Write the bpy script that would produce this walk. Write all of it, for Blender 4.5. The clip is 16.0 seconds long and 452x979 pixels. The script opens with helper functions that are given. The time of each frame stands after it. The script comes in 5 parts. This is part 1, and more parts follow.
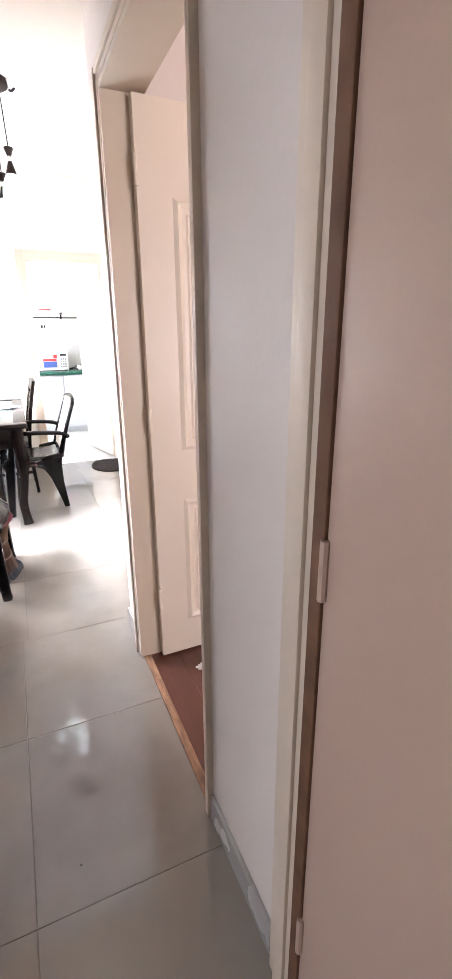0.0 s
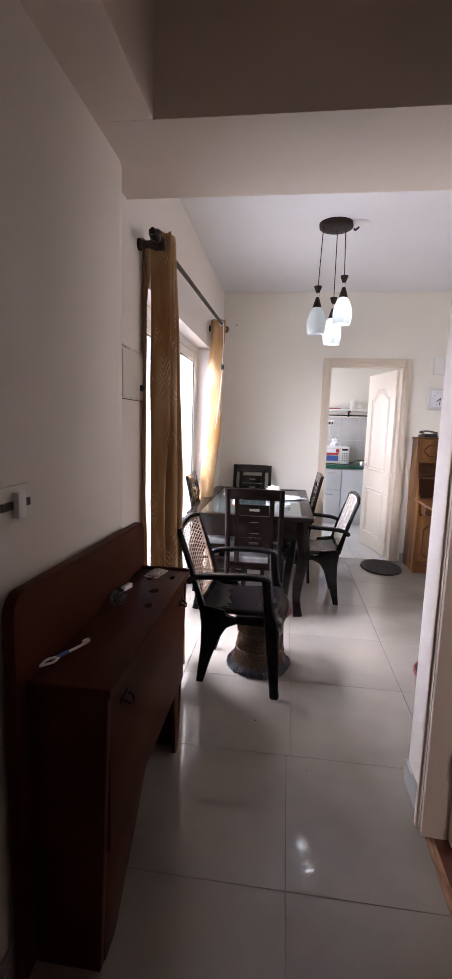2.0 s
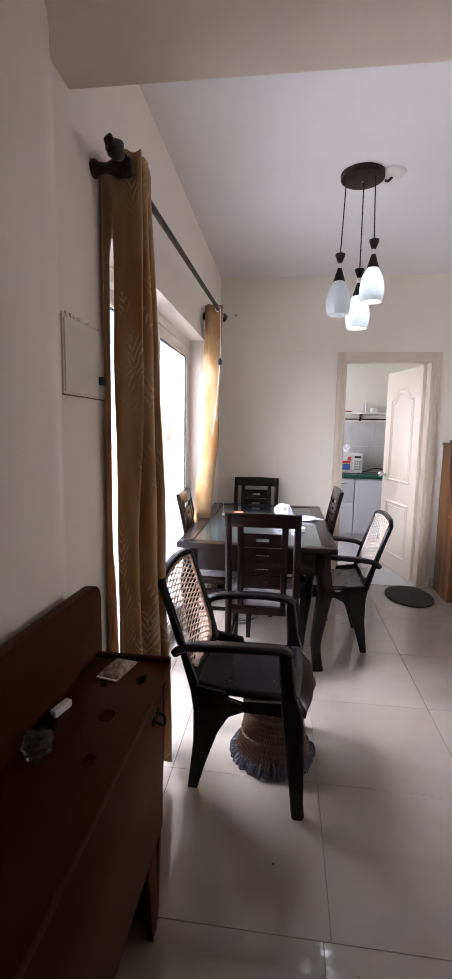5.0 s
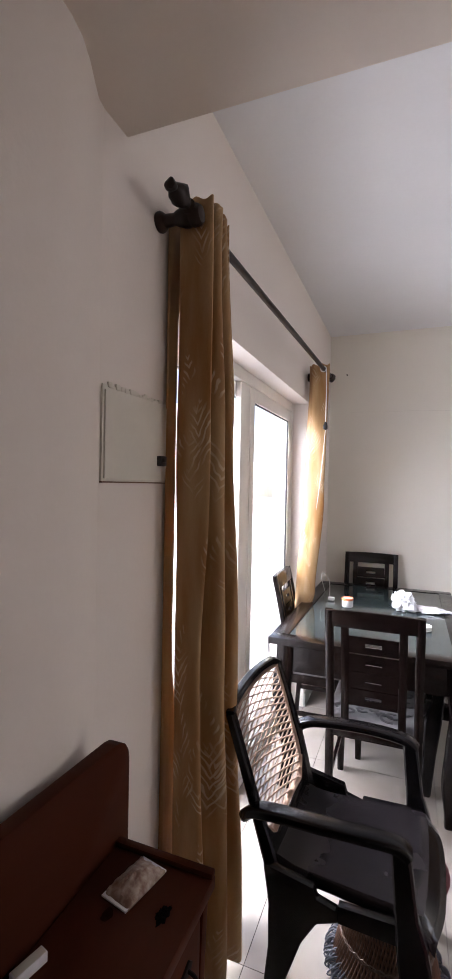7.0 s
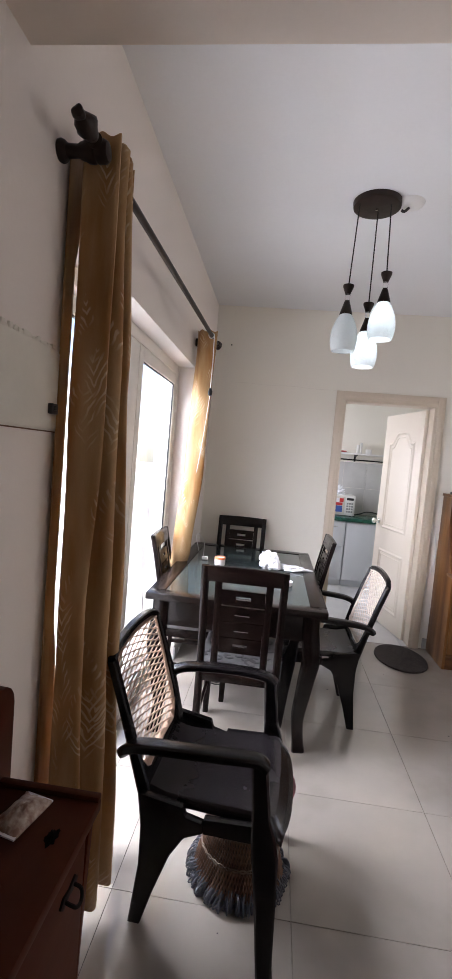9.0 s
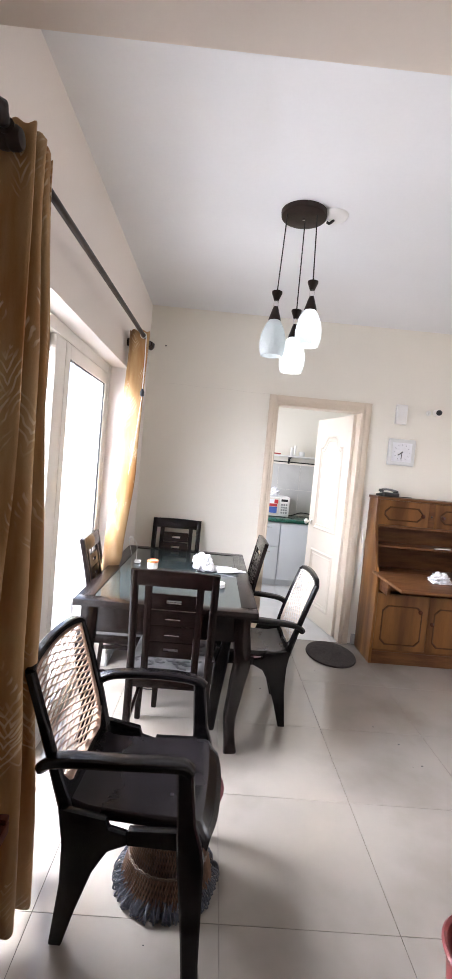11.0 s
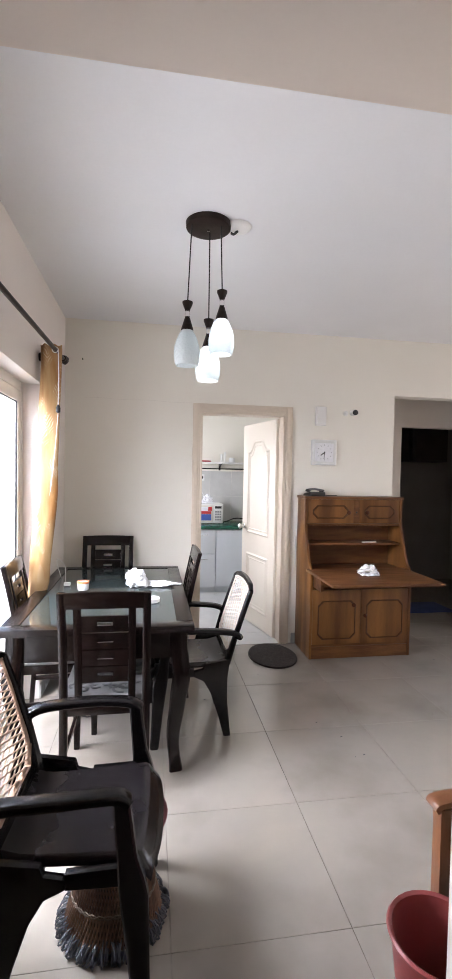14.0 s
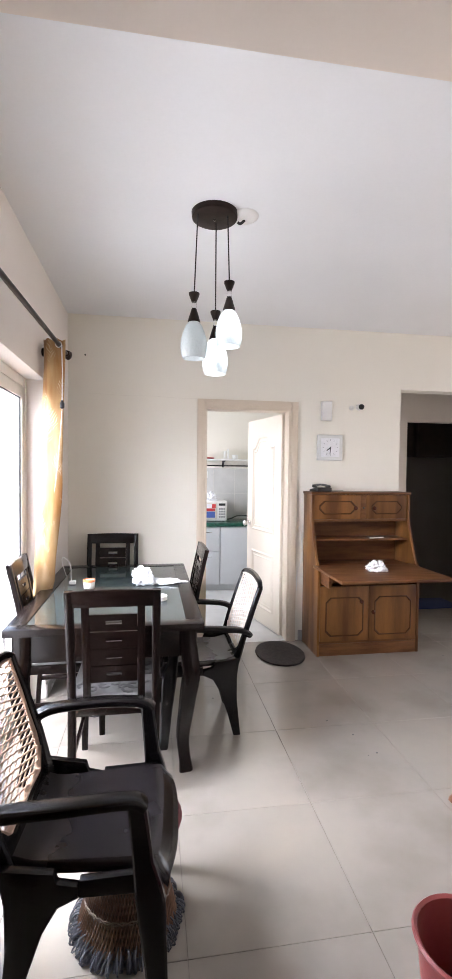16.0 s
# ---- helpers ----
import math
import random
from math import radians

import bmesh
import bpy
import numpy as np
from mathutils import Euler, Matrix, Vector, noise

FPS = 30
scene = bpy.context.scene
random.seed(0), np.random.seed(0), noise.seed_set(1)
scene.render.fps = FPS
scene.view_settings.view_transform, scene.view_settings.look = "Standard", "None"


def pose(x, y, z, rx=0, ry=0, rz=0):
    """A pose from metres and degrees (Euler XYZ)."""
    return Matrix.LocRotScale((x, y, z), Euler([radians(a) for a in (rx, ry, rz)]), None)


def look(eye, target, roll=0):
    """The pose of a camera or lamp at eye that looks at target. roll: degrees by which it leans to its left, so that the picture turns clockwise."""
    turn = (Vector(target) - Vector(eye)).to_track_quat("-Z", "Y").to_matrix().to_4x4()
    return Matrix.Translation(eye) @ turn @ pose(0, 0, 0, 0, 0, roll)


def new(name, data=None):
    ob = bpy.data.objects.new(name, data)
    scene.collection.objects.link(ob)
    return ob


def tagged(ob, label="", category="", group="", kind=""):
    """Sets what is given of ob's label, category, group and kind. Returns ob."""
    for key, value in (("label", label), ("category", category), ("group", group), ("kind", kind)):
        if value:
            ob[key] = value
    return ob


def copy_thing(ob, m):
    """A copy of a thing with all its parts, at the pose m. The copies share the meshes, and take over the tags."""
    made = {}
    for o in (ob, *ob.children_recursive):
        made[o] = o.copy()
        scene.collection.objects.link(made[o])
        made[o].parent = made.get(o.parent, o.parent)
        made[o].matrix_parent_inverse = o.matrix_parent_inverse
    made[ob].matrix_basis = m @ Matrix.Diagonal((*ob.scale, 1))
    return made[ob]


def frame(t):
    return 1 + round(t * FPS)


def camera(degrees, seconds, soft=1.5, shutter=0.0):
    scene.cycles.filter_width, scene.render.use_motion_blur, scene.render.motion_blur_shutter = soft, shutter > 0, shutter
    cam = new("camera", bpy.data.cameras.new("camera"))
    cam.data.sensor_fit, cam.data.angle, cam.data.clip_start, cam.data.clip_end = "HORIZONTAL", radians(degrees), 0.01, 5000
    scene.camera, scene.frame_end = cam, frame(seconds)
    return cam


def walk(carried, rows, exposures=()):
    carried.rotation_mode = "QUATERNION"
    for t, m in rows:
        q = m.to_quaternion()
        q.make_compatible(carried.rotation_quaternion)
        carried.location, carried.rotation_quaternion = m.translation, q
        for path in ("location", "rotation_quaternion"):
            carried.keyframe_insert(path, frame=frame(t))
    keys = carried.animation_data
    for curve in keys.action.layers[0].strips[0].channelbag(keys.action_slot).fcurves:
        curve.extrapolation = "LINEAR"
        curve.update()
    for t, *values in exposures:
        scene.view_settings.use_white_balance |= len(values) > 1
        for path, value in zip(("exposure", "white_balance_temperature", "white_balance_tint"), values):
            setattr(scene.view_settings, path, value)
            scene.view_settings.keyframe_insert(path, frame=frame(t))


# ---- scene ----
cam = camera(51.4, 16.0)
PATH = [
    (0, (0.900, 0.684, 1.348), (1.665, 2.425, 0.719), -0.4),
    (0.5, (0.812, 0.762, 1.390), (1.348, 2.642, 0.966), 1.7),
    (1, (0.740, 0.887, 1.434), (0.823, 2.856, 1.089), 1.1),
    (1.5, (0.735, 0.872, 1.422), (0.55, 2.841, 1.125), 1.1),
    (2, (0.715, 0.871, 1.426), (0.471, 2.836, 1.145), 1.7),
    (2.5, (0.681, 0.876, 1.427), (0.436, 2.843, 1.157), 1.9),
    (3, (0.64, 0.888, 1.418), (0.409, 2.857, 1.149), 1.9),
    (3.2, (0.662, 0.922, 1.399), (0.419, 2.892, 1.149), 1.1),
    (5.3, (0.602, 1.657, 1.433), (0.358, 3.624, 1.172), 1.0),
    (5.5, (0.584, 1.696, 1.436), (0.337, 3.661, 1.158), 1.3),
    (6, (0.577, 1.837, 1.461), (0.144, 3.766, 1.162), 1.8),
    (6.5, (0.599, 1.932, 1.441), (-0.127, 3.773, 1.152), 1.3),
    (7, (0.653, 1.97, 1.518), (-0.078, 3.831, 1.496), 1.1),
    (7.5, (0.655, 2.015, 1.512), (0.13, 3.945, 1.531), 0.3),
    (8, (0.65, 2.056, 1.512), (0.233, 4.008, 1.398), 0.6),
    (8.5, (0.637, 1.982, 1.504), (0.302, 3.948, 1.354), 2.0),
    (9, (0.617, 1.907, 1.492), (0.413, 3.891, 1.352), 4.9),
    (9.5, (0.637, 1.879, 1.487), (0.582, 3.875, 1.365), 5.7),
    (10, (0.644, 1.88, 1.492), (0.66, 3.877, 1.376), 5.8),
    (12.3, (0.703, 1.966, 1.501), (0.916, 3.952, 1.397), 0.9),
    (12.5, (0.71, 1.961, 1.496), (0.988, 3.939, 1.394), 0.3),
    (13, (0.722, 1.96, 1.498), (1.04, 3.932, 1.385), 0.5),
    (13.5, (0.731, 1.95, 1.496), (1.066, 3.918, 1.383), 0.7),
    (14, (0.718, 1.926, 1.513), (1.032, 3.9, 1.45), 1.1),
    (14.5, (0.717, 1.934, 1.51), (1.022, 3.91, 1.457), 1.3),
    (15, (0.709, 1.95, 1.504), (1.01, 3.926, 1.443), 1.6),
    (15.5, (0.677, 1.953, 1.506), (0.958, 3.932, 1.439), 1.8),
    (16, (0.684, 1.977, 1.496), (0.996, 3.951, 1.425), 0.6),
]
EXPOSURES = [
    (0, 3.27, 6200, 18), (0.5, 2.35, 6200, 20), (1, 1.85, 6250, 23), (1.5, 1.57, 6250, 24), (3, 1.62, 6250, 24), (5.3, 1.33, 6250, 24), (6, 1.42, 6250, 23), (7, 1.42, 6250, 22), (8, 1.20, 6250, 21),
    (9, 1.32, 6250, 20), (9.5, 1.42, 6250, 20), (10, 1.65, 6250, 20), (12.3, 2.04, 6250, 16), (12.7, 1.97, 6250, 16), (13, 1.77, 6250, 18), (13.5, 1.68, 6250, 18), (14.5, 1.70, 6250, 18), (15, 1.81, 6250, 18), (16, 1.94, 6250, 18),
]
walk(cam, [(t, look(eye, target, roll)) for t, eye, target, roll in PATH], EXPOSURES)

# ---- light and sky ----
world = bpy.data.worlds.new("world")
scene.world = world
world.use_nodes = True
_wn, _wl = world.node_tree.nodes, world.node_tree.links
_sky = _wn.new("ShaderNodeTexSky")
_sky.sky_type, _sky.sun_disc = "NISHITA", False
_sky.sun_elevation, _sky.sun_rotation = radians(48), radians(124)
_wl.new(_sky.outputs[0], _wn["Background"].inputs[0])
_wn["Background"].inputs[1].default_value = 0.15
sun = new("sun", bpy.data.lights.new("sun", "SUN"))
sun.data.energy, sun.data.angle, sun.data.color = 5.0, radians(10), (1, 0.95, 0.88)
sun.matrix_world = look((0, 0, 10), (-4.5, 3.0, 4.0))


def area(name, eye, target, w, h, power, color=(1, 1, 1)):
    ob = new(name, bpy.data.lights.new(name, "AREA"))
    ob.data.shape, ob.data.size, ob.data.size_y, ob.data.energy, ob.data.color = "RECTANGLE", w, h, power, color
    ob.matrix_world = look(eye, target)
    return ob


area("sky_light", (-1.35, 4.05, 2.15), (0.5, 4.05, 0.1), 2.4, 1.6, 116, (0.92, 0.97, 1.0))
area("window_light", (-0.30, 4.25, 1.0), (3, 4.25, 1.3), 1.7, 1.8, 9, (0.93, 0.97, 1.0))
area("kitchen_window_light", (0.42, 7.3, 1.6), (3, 7.3, 1.2), 1.0, 1.0, 8, (0.95, 0.98, 1.0))
area("living_window_light", (7.1, 4.4, 1.3), (3, 4.4, 1.0), 2.2, 1.8, 13, (1.0, 0.95, 0.88))
# Lamp added to brighten the open door's leaf; no window is built there.
area("side_room_window_light", (2.4, -0.8, 1.5), (1.9, 2.0, 1.1), 0.9, 1.1, 7, (1.0, 0.93, 0.88))
# Added fill lamp in an unseen room, brightening the hall's east wall.
area("bedroom_window_light", (-2.7, 0.75, 1.4), (1.0, 0.9, 1.2), 1.2, 1.2, 6, (0.90, 0.94, 1.0))


# ---- materials ----
def mat(name, color, rough=0.5, metal=0.0, var=0.12, scale=6.0, bump=0.1, bscale=60.0, stretch=(1, 1, 1), spec=0.5,
        color2=None, island=0.0, objrand=0.0, coat=0.0, stain=0.0, sheen=0.0, world_space=False):
    m = bpy.data.materials.new(name)
    m.use_nodes = True
    n, l = m.node_tree.nodes, m.node_tree.links
    b = n["Principled BSDF"]
    tc = n.new("ShaderNodeTexCoord")
    mp = n.new("ShaderNodeMapping")
    mp.inputs["Scale"].default_value = stretch
    coord = n.new("ShaderNodeNewGeometry").outputs["Position"] if world_space else tc.outputs["Object"]
    l.new(coord, mp.inputs[0])
    n1 = n.new("ShaderNodeTexNoise")
    n1.inputs["Scale"].default_value, n1.inputs["Detail"].default_value = scale, 5
    l.new(mp.outputs[0], n1.inputs["Vector"])
    n2 = n.new("ShaderNodeTexNoise")
    n2.inputs["Scale"].default_value, n2.inputs["Detail"].default_value = bscale, 4
    l.new(mp.outputs[0], n2.inputs["Vector"])
    ramp = n.new("ShaderNodeMix")
    ramp.data_type = "RGBA"
    c2 = color2 or tuple(c * (1 - var) for c in color)
    ramp.inputs[6].default_value = (*color, 1)
    ramp.inputs[7].default_value = (*c2, 1)
    mr = n.new("ShaderNodeMapRange")
    mr.inputs[1].default_value, mr.inputs[2].default_value = 0.35, 0.65
    l.new(n1.outputs[0], mr.inputs[0])
    l.new(mr.outputs[0], ramp.inputs[0])
    out = ramp.outputs[2]
    hsv = n.new("ShaderNodeHueSaturation")
    l.new(out, hsv.inputs["Color"])
    mr2 = n.new("ShaderNodeMapRange")
    mr2.inputs[3].default_value, mr2.inputs[4].default_value = 1 - var * 0.6, 1 + var * 0.6
    l.new(n2.outputs[0], mr2.inputs[0])
    val = mr2.outputs[0]
    if island or objrand:
        src = n.new("ShaderNodeObjectInfo").outputs["Random"] if objrand else n.new("ShaderNodeNewGeometry").outputs["Random Per Island"]
        amount = objrand or island
        mr3 = n.new("ShaderNodeMapRange")
        mr3.inputs[3].default_value, mr3.inputs[4].default_value = 1 - amount, 1 + amount
        l.new(src, mr3.inputs[0])
        mul = n.new("ShaderNodeMath")
        mul.operation = "MULTIPLY"
        l.new(val, mul.inputs[0])
        l.new(mr3.outputs[0], mul.inputs[1])
        val = mul.outputs[0]
    l.new(val, hsv.inputs["Value"])
    out = hsv.outputs[0]
    if stain:
        n3 = n.new("ShaderNodeTexNoise")
        n3.inputs["Scale"].default_value, n3.inputs["Detail"].default_value = 1.3, 8
        l.new(coord, n3.inputs["Vector"])
        mr4 = n.new("ShaderNodeMapRange")
        mr4.inputs[1].default_value, mr4.inputs[2].default_value = 0.52, 0.72
        mr4.inputs[4].default_value = stain
        l.new(n3.outputs[0], mr4.inputs[0])
        mx = n.new("ShaderNodeMix")
        mx.data_type = "RGBA"
        l.new(mr4.outputs[0], mx.inputs[0])
        l.new(out, mx.inputs[6])
        mx.inputs[7].default_value = (color[0] * 0.62, color[1] * 0.57, color[2] * 0.5, 1)
        out = mx.outputs[2]
    l.new(out, b.inputs["Base Color"])
    mr5 = n.new("ShaderNodeMapRange")
    mr5.inputs[3].default_value, mr5.inputs[4].default_value = max(0.02, rough - 0.08), min(1, rough + 0.1)
    l.new(n1.outputs[0], mr5.inputs[0])
    l.new(mr5.outputs[0], b.inputs["Roughness"])
    b.inputs["Metallic"].default_value = metal
    b.inputs["Specular IOR Level"].default_value = spec
    b.inputs["Coat Weight"].default_value = coat
    b.inputs["Sheen Weight"].default_value = sheen
    if bump:
        bp = n.new("ShaderNodeBump")
        bp.inputs["Strength"].default_value, bp.inputs["Distance"].default_value = bump, 0.004
        l.new(n2.outputs[0], bp.inputs["Height"])
        l.new(bp.outputs[0], b.inputs["Normal"])
    return m


def glow(name, color, strength, base=(0.8, 0.8, 0.8)):
    m = bpy.data.materials.new(name)
    m.use_nodes = True
    b = m.node_tree.nodes["Principled BSDF"]
    b.inputs["Base Color"].default_value = (*base, 1)
    b.inputs["Emission Color"].default_value = (*color, 1)
    b.inputs["Emission Strength"].default_value = strength
    return m


def glass(name, color=(1, 1, 1), rough=0.0, thin=True):
    m = bpy.data.materials.new(name)
    m.use_nodes = True
    b = m.node_tree.nodes["Principled BSDF"]
    b.inputs["Base Color"].default_value = (*color, 1)
    b.inputs["Roughness"].default_value = rough
    b.inputs["Transmission Weight"].default_value = 1
    b.inputs["IOR"].default_value = 1.1 if thin else 1.45
    return m


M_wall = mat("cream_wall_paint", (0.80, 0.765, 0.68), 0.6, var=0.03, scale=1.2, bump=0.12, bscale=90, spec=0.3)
# Toned warmer and darker than the cream to carry the hall's weaker light.
M_hall = mat("hall_light_toned_paint", (0.72, 0.660, 0.605), 0.55, var=0.03, scale=1.1, bump=0.12, bscale=80, spec=0.35)
# Warm light bounced off the wood is put into these two overhead colours.
M_beam = mat("bounce_tinted_beam", (0.78, 0.69, 0.60), 0.6, var=0.03, scale=1.2, bump=0.1, bscale=80, spec=0.3)
M_hallceil = mat("bounce_tinted_hall_ceiling", (0.74, 0.50, 0.39), 0.7, var=0.03, scale=1.2, bump=0.08, bscale=60, spec=0.2)
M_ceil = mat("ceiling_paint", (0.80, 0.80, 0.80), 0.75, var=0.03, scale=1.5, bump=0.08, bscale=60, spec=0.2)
M_tile = mat("vitrified_tile", (0.295, 0.260, 0.218), 0.22, var=0.05, scale=1.3, color2=(0.245, 0.222, 0.196), bump=0.02, bscale=14, spec=0.25, coat=0.95, objrand=0.02, stain=0.7, world_space=True)
M_grout = mat("tile_joint", (0.13, 0.11, 0.095), 0.8, var=0.3, scale=1.6, color2=(0.30, 0.27, 0.23), world_space=True)
M_skirt = mat("grey_skirting_tile", (0.42, 0.41, 0.39), 0.25, var=0.1, scale=8)
M_trim = mat("beige_door_paint", (0.66, 0.565, 0.45), 0.42, var=0.03, scale=1.5, bump=0.06, bscale=110)
M_door = mat("cream_door_skin", (0.80, 0.72, 0.61), 0.4, var=0.03, scale=1.5, bump=0.06, bscale=110)
M_pinkdoor = mat("pinkish_beige_door_paint", (0.50, 0.365, 0.285), 0.45, var=0.05, scale=1.5, bump=0.06, bscale=110)
M_gap = mat("gap_shade_brown", (0.16, 0.075, 0.038), 0.7, var=0.3, scale=12)
M_maroon = mat("red_brown_veneer", (0.072, 0.0195, 0.0095), 0.45, var=0.4, scale=5, bump=0.08, bscale=40, stretch=(1, 0.25, 1), spec=0.04, stain=0.7)
M_black = mat("black_moulded_plastic", (0.0042, 0.0036, 0.004), 0.22, var=0.3, scale=12, bump=0.05, bscale=200, spec=0.3)
# Worn seat plastic, its black also lifted to carry the sheen on top.
M_seatplastic = mat("worn_sheen_black_plastic", (0.009, 0.007, 0.008), 0.26, var=0.1, scale=4, bump=0.0, bscale=60, spec=0.5)
M_cane = mat("tan_plastic_cane", (0.36, 0.235, 0.16), 0.5, var=0.25, scale=20, bump=0.3, bscale=150)
M_espresso = mat("espresso_stained_wood", (0.0065, 0.0036, 0.003), 0.2, var=0.15, scale=4, bump=0.03, bscale=70, stretch=(4, 4, 0.6), spec=0.26)
M_tglass = mat("tinted_tabletop_glass", (0.026, 0.037, 0.037), 0.04, var=0.15, scale=4, bump=0.0, spec=0.8, stain=0.2)
M_seatcloth = mat("grey_patterned_seat_fabric", (0.15, 0.147, 0.145), 0.9, var=0.2, scale=20, bump=0.4, bscale=300)
M_redwood = mat("reddish_chair_wood", (0.17, 0.065, 0.026), 0.32, var=0.3, scale=5, bump=0.1, bscale=60, stretch=(4, 4, 0.6))
M_teak = mat("varnished_teak", (0.145, 0.060, 0.021), 0.38, var=0.35, scale=7, bump=0.12, bscale=60, stretch=(0.6, 4, 4), coat=0.0, spec=0.22, color2=(0.085, 0.032, 0.012))
M_teakv = mat("varnished_teak_upright", (0.20, 0.086, 0.024), 0.34, var=0.3, scale=2.2, bump=0.12, bscale=60, stretch=(3.6, 3.6, 0.4), coat=0.0, spec=0.24, color2=(0.080, 0.029, 0.009))
M_knob = mat("dark_knob_wood", (0.060, 0.017, 0.009), 0.25, var=0.2)
M_teakd = mat("dark_teak_moulding", (0.070, 0.027, 0.010), 0.5, spec=0.15, var=0.3, scale=10)
M_bronze = mat("dark_bronze_metal", (0.022, 0.012, 0.008), 0.42, spec=0.3, metal=0.2, var=0.3, scale=20)
M_iron = mat("blackened_iron", (0.012, 0.009, 0.008), 0.7, spec=0.15, metal=0.0, var=0.3, scale=25)
M_chrome = mat("chrome", (0.75, 0.75, 0.75), 0.15, metal=1, var=0.05)
M_white = mat("white_plastic", (0.78, 0.77, 0.74), 0.4, var=0.04, scale=8, bump=0.02)
M_boxpaint = mat("yellowed_box_paint", (0.64, 0.61, 0.53), 0.5, var=0.06, scale=5)
M_silver = mat("grey_white_clock_case", (0.66, 0.66, 0.64), 0.35, var=0.05)
# Paler copy of the tan cane, for the light falling on the second chair.
M_litcane = mat("light_lifted_plastic_cane", (0.60, 0.52, 0.44), 0.5, var=0.15, scale=20, bump=0.3, bscale=150)
M_cream = mat("cream_plastic", (0.70, 0.66, 0.58), 0.45, var=0.06, scale=8, bump=0.02)
M_upvc = mat("white_window_frame", (0.74, 0.71, 0.66), 0.45, var=0.06, scale=6)
M_glass = glass("clear_window_glass")
M_clear = glass("clear_plastic", rough=0.08, thin=False)
M_wrap = glass("crumpled_clear_film", (0.9, 0.9, 0.92), 0.18)
M_wrap.node_tree.nodes["Principled BSDF"].inputs["Transmission Weight"].default_value = 0.96
M_darkp = mat("dark_plastic", (0.009, 0.009, 0.010), 0.4)
M_red = mat("red_bin_plastic", (0.21, 0.040, 0.038), 0.4, var=0.15, scale=8)
M_redcloth = mat("red_stool_cover", (0.11, 0.014, 0.018), 0.8, var=0.25, scale=14)
M_cane2 = mat("brown_reed", (0.13, 0.06, 0.028), 0.6, var=0.35, scale=25, bump=0.3, bscale=120, island=0.25)
M_stoolcore = mat("dark_stool_core", (0.05, 0.024, 0.012), 0.6, var=0.3, scale=12)
M_binding = mat("faded_cane_binding", (0.13, 0.09, 0.06), 0.7, var=0.3, scale=30)
M_fringe = mat("grey_rubber_tread", (0.085, 0.09, 0.105), 0.85, var=0.35, scale=30, bump=0.5, bscale=150)
M_mat = mat("brown_coir", (0.028, 0.019, 0.015), 0.95, var=0.4, scale=40, bump=0.8, bscale=260)
M_woodfloor = mat("dark_wood_floor", (0.10, 0.035, 0.022), 0.35, var=0.3, scale=5, stretch=(4, 0.4, 1), objrand=0.15, world_space=True)
M_granite = mat("dark_green_granite", (0.012, 0.05, 0.035), 0.15, var=0.7, scale=45, bump=0.0, color2=(0.03, 0.16, 0.11))
M_kcab = mat("white_laminate", (0.70, 0.73, 0.76), 0.35, var=0.03)
M_ktile = mat("kitchen_wall_tile", (0.58, 0.57, 0.55), 0.2, var=0.08, scale=6, objrand=0.04, world_space=True)
M_kfloor = mat("kitchen_floor_tile", (0.62, 0.62, 0.61), 0.3, var=0.06, objrand=0.04)
M_paper = mat("white_tissue_cloth", (0.80, 0.80, 0.82), 0.9, var=0.08, scale=30, bump=0.3, bscale=90)
# Back room's lack of light is put into this dark wall colour.
M_darkroom = mat("wall_darkened_as_unlit", (0.30, 0.27, 0.24), 0.8, var=0.1, scale=3)
M_darkcab = mat("dark_cupboard_wood", (0.06, 0.045, 0.035), 0.6, var=0.2)
M_blue = mat("blue_mat_fabric", (0.02, 0.035, 0.12), 0.9)
M_render = mat("facade_render", (0.48, 0.48, 0.49), 0.85, var=0.1, scale=2)
M_facwin = mat("facade_window_glass", (0.12, 0.15, 0.18), 0.15)
M_ground = mat("outside_ground", (0.35, 0.33, 0.3), 0.9, var=0.2, scale=0.5)
M_orange = mat("orange_glaze", (0.75, 0.22, 0.08), 0.3)
M_redprint = mat("red_print", (0.55, 0.04, 0.04), 0.4)
M_blueprint = mat("blue_print", (0.06, 0.12, 0.4), 0.4)
M_greyprint = mat("grey_print", (0.3, 0.3, 0.3), 0.5)
M_packet = mat("pinkish_packet", (0.22, 0.115, 0.08), 0.35, var=0.4, scale=60, color2=(0.44, 0.36, 0.29))


